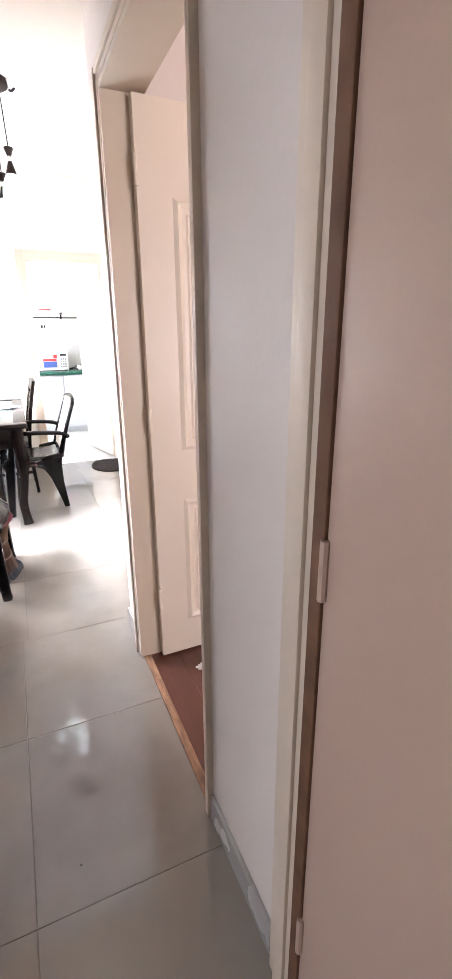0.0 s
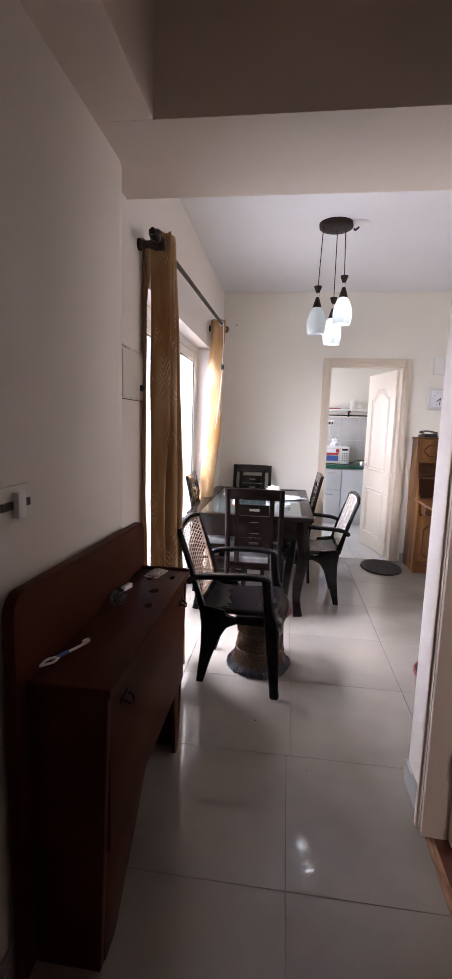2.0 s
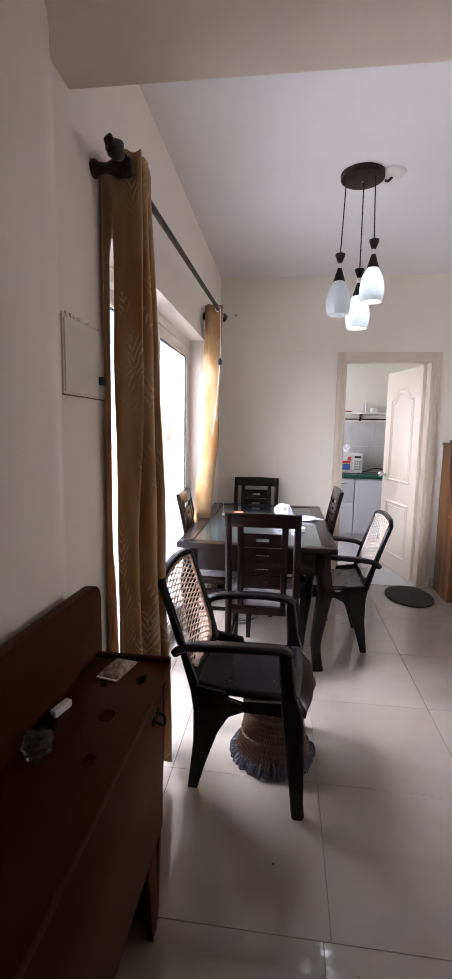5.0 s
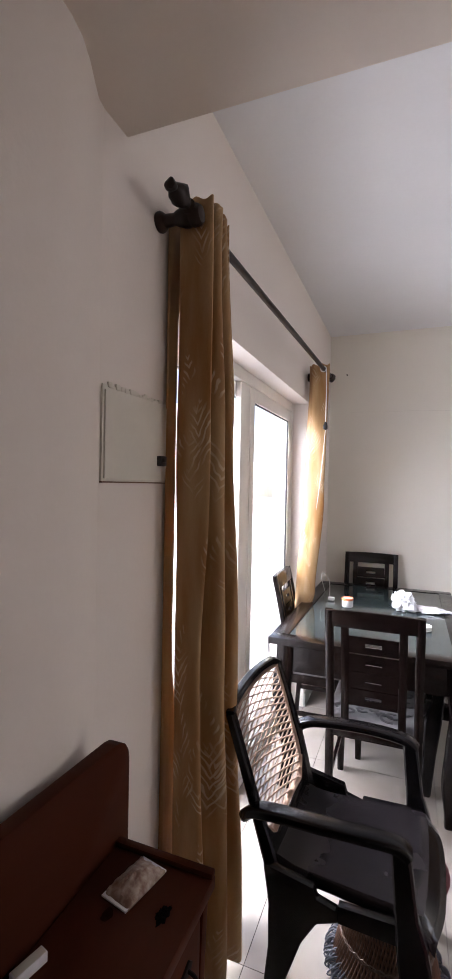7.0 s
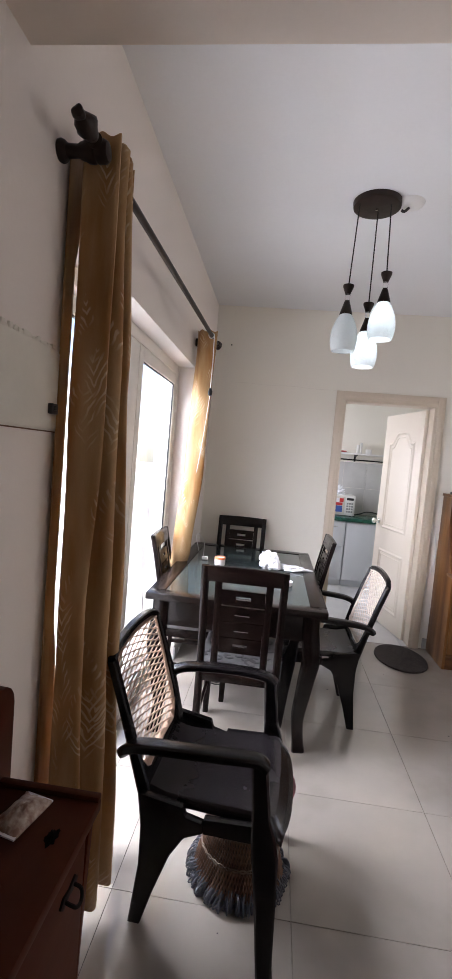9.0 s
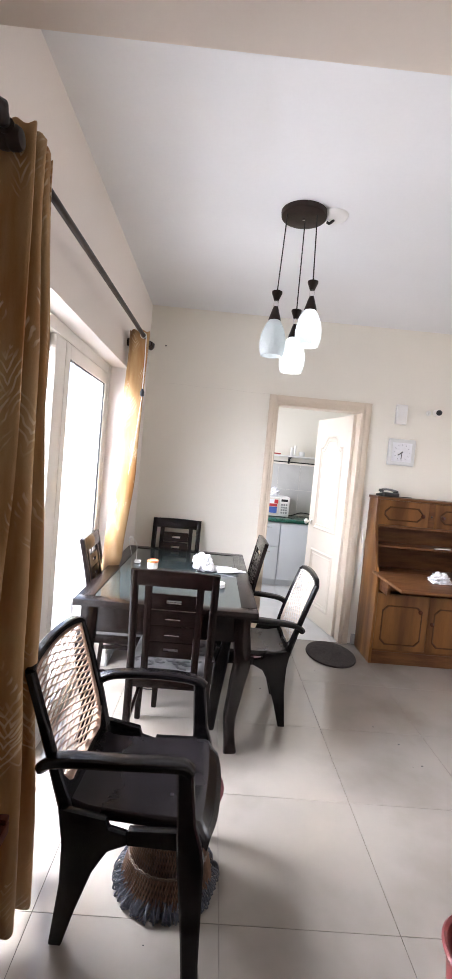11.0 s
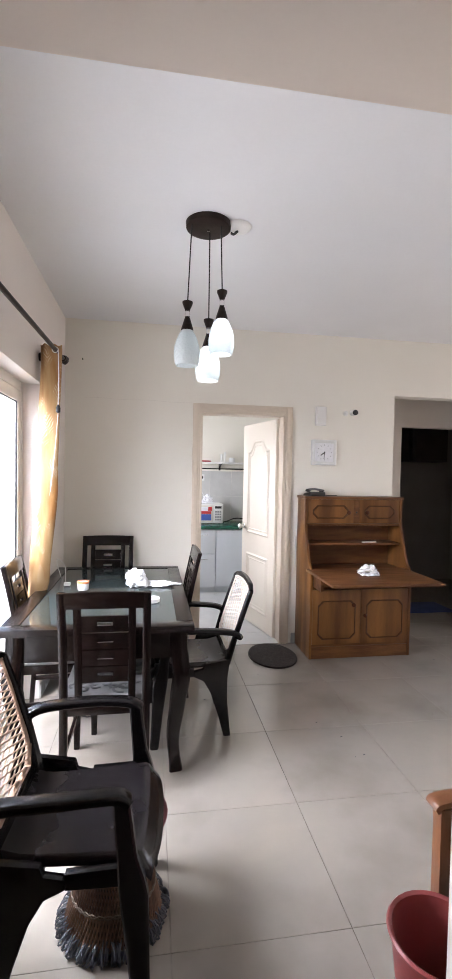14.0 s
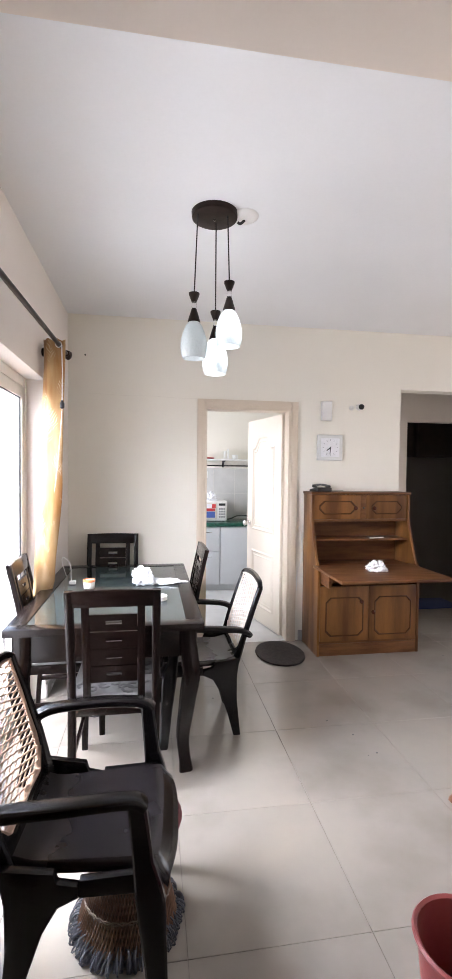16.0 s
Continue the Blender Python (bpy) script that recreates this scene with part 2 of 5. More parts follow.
def curtain_material():
    m = mat("gold_brown_curtain", (0.42, 0.282, 0.138), 0.55, spec=0.25, var=0.3, scale=5, bump=0.2, bscale=400, sheen=0.05, stretch=(3, 3, 0.5), color2=(0.27, 0.125, 0.036))
    n, l = m.node_tree.nodes, m.node_tree.links
    b = n["Principled BSDF"]
    old = b.inputs["Base Color"].links[0].from_socket
    uv = n.new("ShaderNodeUVMap")
    sep = n.new("ShaderNodeSeparateXYZ")
    l.new(uv.outputs[0], sep.inputs[0])

    def calc(op, a, b_=None, c=None):
        k = n.new("ShaderNodeMath")
        k.operation = op
        for slot, v in zip(k.inputs, (a, b_, c)):
            if v is None:
                continue
            if isinstance(v, (int, float)):
                slot.default_value = v
            else:
                l.new(v, slot)
        return k.outputs[0]

    def noise_of(u, v, scale, detail=2):
        k = n.new("ShaderNodeTexNoise")
        k.inputs["Scale"].default_value, k.inputs["Detail"].default_value = scale, detail
        c = n.new("ShaderNodeCombineXYZ")
        l.new(u, c.inputs[0])
        l.new(v, c.inputs[1])
        l.new(c.outputs[0], k.inputs["Vector"])
        return k.outputs[0]

    def step(x, lo, hi):
        k = n.new("ShaderNodeMapRange")
        k.inputs[1].default_value, k.inputs[2].default_value = lo, hi
        l.new(x, k.inputs[0])
        return k.outputs[0]
    U, V = sep.outputs[0], sep.outputs[1]
    leaf = None
    for tall, wide, shift, bend in ((0.47, 0.21, 0.0, 9.0), (0.31, 0.17, 0.37, -12.0)):
        vv = calc("ADD", calc("DIVIDE", V, tall), shift)
        fb = calc("FRACT", vv)
        fa = calc("SUBTRACT", calc("FRACT", calc("ADD", calc("DIVIDE", U, wide), calc("MULTIPLY", calc("FLOOR", vv), 0.43))), 0.5)
        stem = calc("MULTIPLY", calc("SINE", calc("MULTIPLY", calc("MULTIPLY", fb, tall), bend)), 0.022)
        d = calc("ABSOLUTE", calc("SUBTRACT", calc("MULTIPLY", fa, wide), stem))
        reach = calc("MULTIPLY", calc("SINE", calc("MULTIPLY", fb, math.pi)), 0.21 * wide)
        inside = step(calc("SUBTRACT", reach, d), 0.0, 0.005)
        blades = step(calc("SINE", calc("MULTIPLY", calc("SUBTRACT", calc("MULTIPLY", fb, tall), calc("ADD", calc("MULTIPLY", d, 1.9), calc("MULTIPLY", noise_of(calc("MULTIPLY", U, 22), calc("MULTIPLY", V, 16), 1.0), 0.05))), math.tau / 0.031)), 0.35, 0.75)
        fade = step(noise_of(calc("ADD", calc("MULTIPLY", U, 14), shift * 20), calc("MULTIPLY", V, 7), 1.0, 1), 0.46, 0.60)
        one = calc("MULTIPLY", calc("MULTIPLY", inside, blades), fade)
        leaf = one if leaf is None else calc("MAXIMUM", leaf, one)
    mul = n.new("ShaderNodeMath")
    mul.operation = "MULTIPLY"
    l.new(leaf, mul.inputs[0])
    mul.inputs[1].default_value = 0.7
    mx = n.new("ShaderNodeMix")
    mx.data_type = "RGBA"
    mx.inputs[7].default_value = (0.66, 0.55, 0.38, 1)
    l.new(mul.outputs[0], mx.inputs[0])
    l.new(old, mx.inputs[6])
    l.new(mx.outputs[2], b.inputs["Base Color"])
    tr = n.new("ShaderNodeBsdfTranslucent")
    tr.inputs[0].default_value = (0.60, 0.30, 0.10, 1)
    mixs = n.new("ShaderNodeMixShader")
    mixs.inputs[0].default_value = 0.15
    l.new(b.outputs[0], mixs.inputs[1])
    l.new(tr.outputs[0], mixs.inputs[2])
    l.new(mixs.outputs[0], n["Material Output"].inputs[0])
    return m


M_curtain = curtain_material()


# ---- mesh helpers ----
def B():
    return bmesh.new()


def box(bm, x0, y0, z0, x1, y1, z1, bev=0.0, m=None, seg=2):
    r = bmesh.ops.create_cube(bm, size=1)["verts"]
    for v in r:
        v.co = Vector((x0 + (v.co.x + 0.5) * (x1 - x0), y0 + (v.co.y + 0.5) * (y1 - y0), z0 + (v.co.z + 0.5) * (z1 - z0)))
        if m is not None:
            v.co = m @ v.co
    if bev:
        es = list({e for v in r for e in v.link_edges})
        bmesh.ops.bevel(bm, geom=es, offset=bev, segments=seg, affect="EDGES", profile=0.6)
    return bm


def prism(bm, pts, axis, a, b, bev=0.0):
    """Extrude a closed outline from a to b along an axis."""
    def at(p, c):
        return {"x": (c, p[0], p[1]), "y": (p[0], c, p[1]), "z": (p[0], p[1], c)}[axis]
    lo = [bm.verts.new(at(p, a)) for p in pts]
    hi = [bm.verts.new(at(p, b)) for p in pts]
    fs = [bm.faces.new(lo), bm.faces.new(hi[::-1])]
    k = len(pts)
    for i in range(k):
        fs.append(bm.faces.new((lo[i], hi[i], hi[(i + 1) % k], lo[(i + 1) % k])))
    bmesh.ops.recalc_face_normals(bm, faces=fs)
    if bev:
        es = list({e for f in fs for e in f.edges})
        bmesh.ops.bevel(bm, geom=es, offset=bev, segments=2, affect="EDGES", profile=0.6)
    return bm


def lathe(bm, prof, n=24, at=(0, 0, 0), close=True):
    rings = []
    for r, z in prof:
        rings.append([bm.verts.new((at[0] + r * math.cos(i * math.tau / n), at[1] + r * math.sin(i * math.tau / n), at[2] + z)) for i in range(n)])
    for a, b in zip(rings, rings[1:]):
        for i in range(n):
            bm.faces.new((a[i], a[(i + 1) % n], b[(i + 1) % n], b[i]))
    if close:
        bm.faces.new(rings[0][::-1])
        bm.faces.new(rings[-1])
    return bm


def tube(bm, pts, rad, n=8, flat=None):
    """A tube along points. rad: a radius or one a point. flat: (wide, thick) half sizes of a soft rectangular section."""
    pts = [Vector(p) for p in pts]
    rads = rad if isinstance(rad, (list, tuple)) else [rad] * len(pts)
    rings = []
    up = Vector((0, 0, 1))
    for i, p in enumerate(pts):
        d = (pts[min(i + 1, len(pts) - 1)] - pts[max(i - 1, 0)]).normalized()
        s = d.cross(up)
        if s.length < 0.2:
            s = d.cross(Vector((0, 1, 0)))
        s.normalize()
        u = s.cross(d).normalized()
        ring = []
        for k in range(n):
            a = (k + 0.5) * math.tau / n
            c, q = math.cos(a), math.sin(a)
            if flat:
                c, q = math.copysign(abs(c) ** 0.5, c) * flat[0], math.copysign(abs(q) ** 0.5, q) * flat[1]
            ring.append(bm.verts.new(p + (s * c + u * q) * rads[i]))
        rings.append(ring)
    for a, b in zip(rings, rings[1:]):
        for k in range(n):
            bm.faces.new((a[k], a[(k + 1) % n], b[(k + 1) % n], b[k]))
    bm.faces.new(rings[0][::-1])
    bm.faces.new(rings[-1])
    return bm


def loft(bm, sections, corner=0.35):
    """Upright post from level sections (x, y, z, half x, half y) with cut corners."""
    rings = []
    for x, y, z, a, b in sections:
        c = corner * min(a, b)
        pts = [(a, b - c), (a - c, b), (-a + c, b), (-a, b - c), (-a, -b + c), (-a + c, -b), (a - c, -b), (a, -b + c)]
        rings.append([bm.verts.new((x + p, y + q, z)) for p, q in pts])
    for lo, hi in zip(rings, rings[1:]):
        for k in range(8):
            bm.faces.new((lo[k], lo[(k + 1) % 8], hi[(k + 1) % 8], hi[k]))
    bm.faces.new(rings[0][::-1])
    bm.faces.new(rings[-1])
    return bm


def smooth_path(pts, n=6):
    """Points of a soft curve through pts."""
    p = [Vector(a) for a in pts]
    p = [2 * p[0] - p[1]] + p + [2 * p[-1] - p[-2]]
    out = []
    for i in range(1, len(p) - 2):
        for k in range(n):
            t = k / n
            out.append(0.5 * ((2 * p[i]) + (p[i + 1] - p[i - 1]) * t + (2 * p[i - 1] - 5 * p[i] + 4 * p[i + 1] - p[i + 2]) * t * t
                              + (3 * p[i] - 3 * p[i + 1] + p[i + 2] - p[i - 1]) * t ** 3))
    return out + [p[-2]]


def mesh(name, bm, material, smooth=False, angle=40):
    me = bpy.data.meshes.new(name)
    bmesh.ops.recalc_face_normals(bm, faces=bm.faces)
    bm.to_mesh(me)
    bm.free()
    me.materials.append(material)
    if smooth:
        me.shade_smooth()
        me.set_sharp_from_angle(angle=radians(angle))
    return me


def part(name, bm, material, parent, label="", smooth=True):
    ob = new(name, mesh(name, bm, material, smooth))
    ob.parent = parent
    if label:
        ob["label"] = label
    return ob


def thing(name, label, category, at=(0, 0, 0), rz=0, group=""):
    ob = new(name)
    ob.matrix_world = pose(*at, 0, 0, rz)
    return tagged(ob, label, category, group)


def single(name, bm, material, label, category, at=(0, 0, 0), rz=0, group=""):
    ob = new(name, mesh(name, bm, material, True))
    ob.matrix_world = pose(*at, 0, 0, rz)
    return tagged(ob, label, category, group)


def structure(name, bm, material, smooth=False):
    return tagged(new(name, mesh(name, bm, material, smooth)), kind="structure")


# ---- large structure ----
H, FAR, HX = 2.78, 6.0, 1.27
bm = B()
box(bm, -0.25, -1.0, -0.2, 7.2, 8.6, -0.012)
floor = structure("floor", bm, M_grout)

bm = B()
box(bm, -0.25, 2.9, H, 7.2, 8.6, H + 0.15)
structure("ceiling", bm, M_ceil)
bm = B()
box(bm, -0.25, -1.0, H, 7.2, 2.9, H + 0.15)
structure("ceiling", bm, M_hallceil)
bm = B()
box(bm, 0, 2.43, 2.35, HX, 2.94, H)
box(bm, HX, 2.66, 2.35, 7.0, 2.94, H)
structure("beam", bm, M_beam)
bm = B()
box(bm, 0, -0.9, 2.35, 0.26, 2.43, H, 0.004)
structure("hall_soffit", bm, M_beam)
bm = B()
prism(bm, [(-0.02, 1.25), (0.075, 1.25), (0.075, 2.62), (0.073, 2.65), (0.065, 2.69), (0.045, 2.74), (0.02, 2.79), (0.006, 2.82), (0.0005, 2.845), (-0.02, 2.845)], "z", 0, 2.35)
structure("wall_west_thickening", bm, M_hall, True)

# west wall with the balcony opening
W0, W1, WT = 3.205, 5.16, 2.08
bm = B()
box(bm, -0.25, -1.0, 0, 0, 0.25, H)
# Doorway out of view, added so the fill lamp reaches the hall.
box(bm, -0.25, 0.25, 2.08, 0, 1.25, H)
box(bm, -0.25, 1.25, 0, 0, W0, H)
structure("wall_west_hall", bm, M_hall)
# Window-side dining wall shares the hall's light-toned colour.
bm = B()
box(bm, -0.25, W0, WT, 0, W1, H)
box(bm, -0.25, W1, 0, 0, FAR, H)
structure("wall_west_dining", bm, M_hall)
# far wall with the kitchen door and the passage
DX0, DX1, DT = 1.13, 1.89, 2.06
PX0, PX1, PT = 2.93, 4.1, 2.27
bm = B()
box(bm, -0.25, FAR, 0, DX0, FAR + 0.14, H)
box(bm, DX0, FAR, DT, DX1, FAR + 0.14, H)
box(bm, DX1, FAR, 0, PX0, FAR + 0.14, H)
box(bm, PX0, FAR, PT, PX1, FAR + 0.14, H)
box(bm, PX1, FAR, 0, 7.2, FAR + 0.14, H)
structure("wall_north", bm, M_wall)
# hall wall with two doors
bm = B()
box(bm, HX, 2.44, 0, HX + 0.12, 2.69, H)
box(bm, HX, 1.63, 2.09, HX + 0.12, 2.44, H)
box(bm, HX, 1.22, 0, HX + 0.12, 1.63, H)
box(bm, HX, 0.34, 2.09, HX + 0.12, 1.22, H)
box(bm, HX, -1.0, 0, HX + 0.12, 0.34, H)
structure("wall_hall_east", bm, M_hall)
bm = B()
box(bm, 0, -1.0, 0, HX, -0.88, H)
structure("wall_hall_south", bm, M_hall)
# unseen room opposite the side room, added to hold the hall's fill lamp
bm = B()
box(bm, -3.0, -1.0, 0, -0.25, -0.88, H)
box(bm, -3.0, 2.0, 0, -0.25, 2.1, H)
box(bm, -3.1, -1.0, 0, -3.0, 2.1, H)
box(bm, -3.1, -1.0, H, -0.25, 2.1, H + 0.15)
box(bm, -3.1, -1.0, -0.2, -0.25, 2.1, 0.0)
structure("wall_bedroom", bm, M_hall)
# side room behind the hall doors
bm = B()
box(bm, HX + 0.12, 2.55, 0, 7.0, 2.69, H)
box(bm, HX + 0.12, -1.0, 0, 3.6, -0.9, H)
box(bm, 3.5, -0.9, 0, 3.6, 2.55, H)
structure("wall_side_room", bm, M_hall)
# living area's east wall with a window opening
bm = B()
box(bm, 7.0, 2.6, 0, 7.2, 3.3, H)
box(bm, 7.0, 3.3, 0, 7.2, 5.5, 0.4)
box(bm, 7.0, 3.3, 2.2, 7.2, 5.5, H)
box(bm, 7.0, 5.5, 0, 7.2, FAR, H)
structure("wall_east", bm, M_wall)
# kitchen
bm = B()
box(bm, 0.2, FAR + 0.14, 0, 0.32, 6.8, H)
box(bm, 0.2, 6.8, 0, 0.32, 7.8, 1.1)
box(bm, 0.2, 6.8, 2.1, 0.32, 7.8, H)
box(bm, 0.2, 7.8, 0, 0.32, 8.5, H)
box(bm, 0.32, 8.4, 0, 2.75, 8.5, H)
box(bm, 2.6, FAR + 0.14, 0, 2.75, 8.4, H)
structure("wall_kitchen", bm, M_wall)
# passage lobby and the dim room
LY = 6.62
bm = B()
box(bm, 2.75, LY, 0, 3.36, LY + 0.1, H)
box(bm, 3.36, LY, 2.06, 4.3, LY + 0.1, H)
box(bm, 4.3, LY, 0, 5.2, LY + 0.1, H)
structure("wall_lobby", bm, M_hall)
bm = B()
box(bm, 4.75, FAR + 0.14, 0, 4.85, LY, H)
structure("wall_lobby_end", bm, M_hall)
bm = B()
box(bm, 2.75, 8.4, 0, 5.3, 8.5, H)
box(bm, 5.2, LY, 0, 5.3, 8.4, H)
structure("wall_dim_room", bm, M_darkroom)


def skirting(name, x0, y0, x1, y1):
    b = B()
    box(b, x0, y0, 0, x1, y1, 0.09, 0.003)
    structure(name, b, M_skirt)


skirting("baseboard", HX - 0.012, 2.505, HX, 2.69)
skirting("baseboard", HX - 0.012, 1.275, HX, 1.625)
skirting("baseboard", HX - 0.012, 2.69, 7.0, 2.702)
skirting("baseboard", 0, 2.86, 0.012, W0 - 0.01)
skirting("baseboard", 0.075, 1.25, 0.087, 2.70)
skirting("baseboard", 0, W1, 0.012, FAR)
skirting("baseboard", 0.012, FAR - 0.012, 1.06, FAR)
skirting("baseboard", 1.985, FAR - 0.012, PX0, FAR)
skirting("baseboard", PX1, FAR - 0.012, 7.0, FAR)

# ---- doors ----


def casing_y(name, x0, x1, top, y, side=-1, w=0.065, d=0.022):
    """Door frame on a wall that faces along y: casing, lining."""
    root = tagged(new(name), kind="structure")
    for a, b in ((x0 - w, x0), (x1, x1 + w)):
        bm = B()
        box(bm, a, y - d, 0, b, y, top + w, 0.004)
        box(bm, a + w * 0.12, y - d - 0.006, 0, b - w * 0.3, y - d + 0.001, top + w * 0.7, 0.005)
        part("casing", bm, M_trim, root)
    bm = B()
    box(bm, x0, y - d, top, x1, y, top + w, 0.004)
    box(bm, x0, y - d - 0.008, top + w * 0.32, x1, y - d + 0.001, top + w * 0.7, 0.003)
    part("head_casing", bm, M_trim, root)
    for a, b in ((x0, x0 + 0.02), (x1 - 0.02, x1)):
        bm = B()
        box(bm, a, y - d + 0.002, 0, b, y + 0.14, top - 0.02, 0.002)
        part("lining", bm, M_trim, root)
    bm = B()
    box(bm, x0, y - d + 0.002, top - 0.02, x1, y + 0.14, top, 0.002)
    part("head_lining", bm, M_trim, root)
    return root


def arch_fall(s):
    t = min(1, max(0, (s - 0.3) / 0.55))
    return t * t * (3 - 2 * t)


def arch_ring(bm, x0, x1, z0, z1, y, rise, w, d):
    """A raised moulding round a panel whose top is a soft arch."""
    def outline(i):
        pts = [(x0 + i, z0 + i), (x1 - i, z0 + i)]
        for k in range(25):
            t = k / 24
            x = x1 - i + (x0 - x1 + 2 * i) * t
            s = abs(2 * t - 1)
            pts.append((x, z1 - i - rise * (0 if rise == 0 else arch_fall(s))))
        return pts
    a, b = outline(0), outline(w)
    c = outline(w * 0.5)
    k = len(a)
    va = [bm.verts.new((p[0], y, p[1])) for p in a]
    vb = [bm.verts.new((p[0], y, p[1])) for p in b]
    vc = [bm.verts.new((p[0], y + d, p[1])) for p in c]
    for i in range(k):
        j = (i + 1) % k
        bm.faces.new((va[i], va[j], vc[j], vc[i]))
        bm.faces.new((vc[i], vc[j], vb[j], vb[i]))
        bm.faces.new((va[i], vb[i], vb[j], va[j]))
    return bm


def door_leaf(name, width, height, at, rz, handle=True, paint=None, panels=True):
    """Leaf from its hinge along local x; the panels on both faces."""
    paint = paint or M_door
    root = new(name)
    root.matrix_world = pose(*at, 0, 0, rz)
    tagged(root, kind="structure")
    bm = B()
    box(bm, 0, -0.018, 0.008, width, 0.018, height, 0.002)
    part("leaf", bm, paint, root)
    for s in (-1, 1) if panels else ():
        for z0, z1, rise in ((0.92, height - 0.17, 0.1), (0.16, 0.72, 0.0)):
            bm = B()
            arch_ring(bm, 0.12, width - 0.12, z0, z1, 0.0182 * s, rise, 0.03, 0.009 * s)
            part("panel_moulding", bm, paint, root)
            bm = B()
            arch_ring(bm, 0.165, width - 0.165, z0 + 0.045, z1 - 0.045, 0.0182 * s, rise, 0.012, 0.004 * s)
            part("panel_bead", bm, paint, root)
    if handle:
        for s in (-1, 1):
            bm = B()
            lathe(bm, [(0.002, 0), (0.026, 0.001), (0.026, 0.008), (0.01, 0.012), (0.01, 0.035), (0.026, 0.045), (0.03, 0.06), (0.02, 0.072), (0.002, 0.076)], 16)
            for v in bm.verts:
                v.co = Vector((width - 0.06 + v.co.x, s * (0.018 + v.co.z), 0.98 + v.co.y))
            part("door_knob", bm, M_chrome, root, "chrome door knob")
    for z in (0.25, 1.0, 1.8):
        bm = B()
        lathe(bm, [(0.007, 0), (0.007, 0.09)], 8, (0, -0.021, z))
        part("hinge", bm, paint, root)
    return root


casing_y("door_frame_kitchen", DX0, DX1, DT, FAR)
door_leaf("door_1", 0.72, 2.03, (DX1 - 0.03, FAR + 0.12, 0), 103)


def casing_x(name, y0, y1, top, x, w=0.06, d=0.02, depth=0.12, sides=2):
    root = tagged(new(name), kind="structure")
    for a, b in ((y1, y1 + w), (y0 - w, y0))[:sides]:
        bm = B()
        box(bm, x - d, a, 0, x, b, top + w, 0.004)
        box(bm, x - d - 0.008, a + w * 0.3, 0, x - d + 0.001, b - w * 0.3, top + w * 0.7, 0.003)
        part("casing", bm, M_trim, root)
    bm = B()
    box(bm, x - d, y0, top, x, y1, top + w, 0.004)
    box(bm, x - d - 0.008, y0, top + w * 0.3, x - d + 0.001, y1, top + w * 0.7, 0.003)
    part("head_casing", bm, M_trim, root)
    for a, b in ((y0, y0 + 0.02), (y1 - 0.02, y1)):
        bm = B()
        box(bm, x - d + 0.002, a, 0, x + depth, b, top - 0.02, 0.002)
        part("lining", bm, M_trim, root)
    bm = B()
    box(bm, x - d + 0.002, y0, top - 0.02, x + depth, y1, top, 0.002)
    part("head_lining", bm, M_trim, root)
    return root


casing_x("door_frame_side", 1.632, 2.44, 2.08, HX, sides=1)
door_leaf("door_2", 0.74, 2.05, (HX + 0.07, 2.40, 0), 1)
casing_x("door_frame_near", 0.35, 1.17, 2.08, HX, w=0.09)
leaf3 = door_leaf("door_3", 0.77, 2.05, (HX - 0.003, 1.148, 0), -90, False, M_pinkdoor, False)
# solid dark strip standing for the shade in the rebate beside the closed leaf
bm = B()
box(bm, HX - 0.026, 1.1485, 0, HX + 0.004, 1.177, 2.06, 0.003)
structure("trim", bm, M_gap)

bm = B()
box(bm, HX - 0.005, 1.65, -0.01, HX + 0.024, 2.42, 0.004, 0.002)
structure("threshold", bm, mat("worn_threshold_wood", (0.36, 0.19, 0.10), 0.6, var=0.5, scale=14, bump=0.4, bscale=80, stretch=(4, 0.6, 1)))

# ---- balcony door ----
win = tagged(new("window_1"), kind="structure")
FX0, FX1 = -0.18, -0.11


def bar(y0, z0, y1, z1, name="window_frame", x0=FX0, x1=FX1, parent=win):
    b = B()
    box(b, x0, y0, z0, x1, y1, z1, 0.004)
    part(name, b, M_upvc, parent)


bar(W0, 0, W0 + 0.05, WT)
bar(W1 - 0.035, 0, W1, WT)
bar(W0 + 0.05, WT - 0.06, W1 - 0.05, WT)
bar(W0 + 0.05, 0, W1 - 0.05, 0.03, "window_sill")
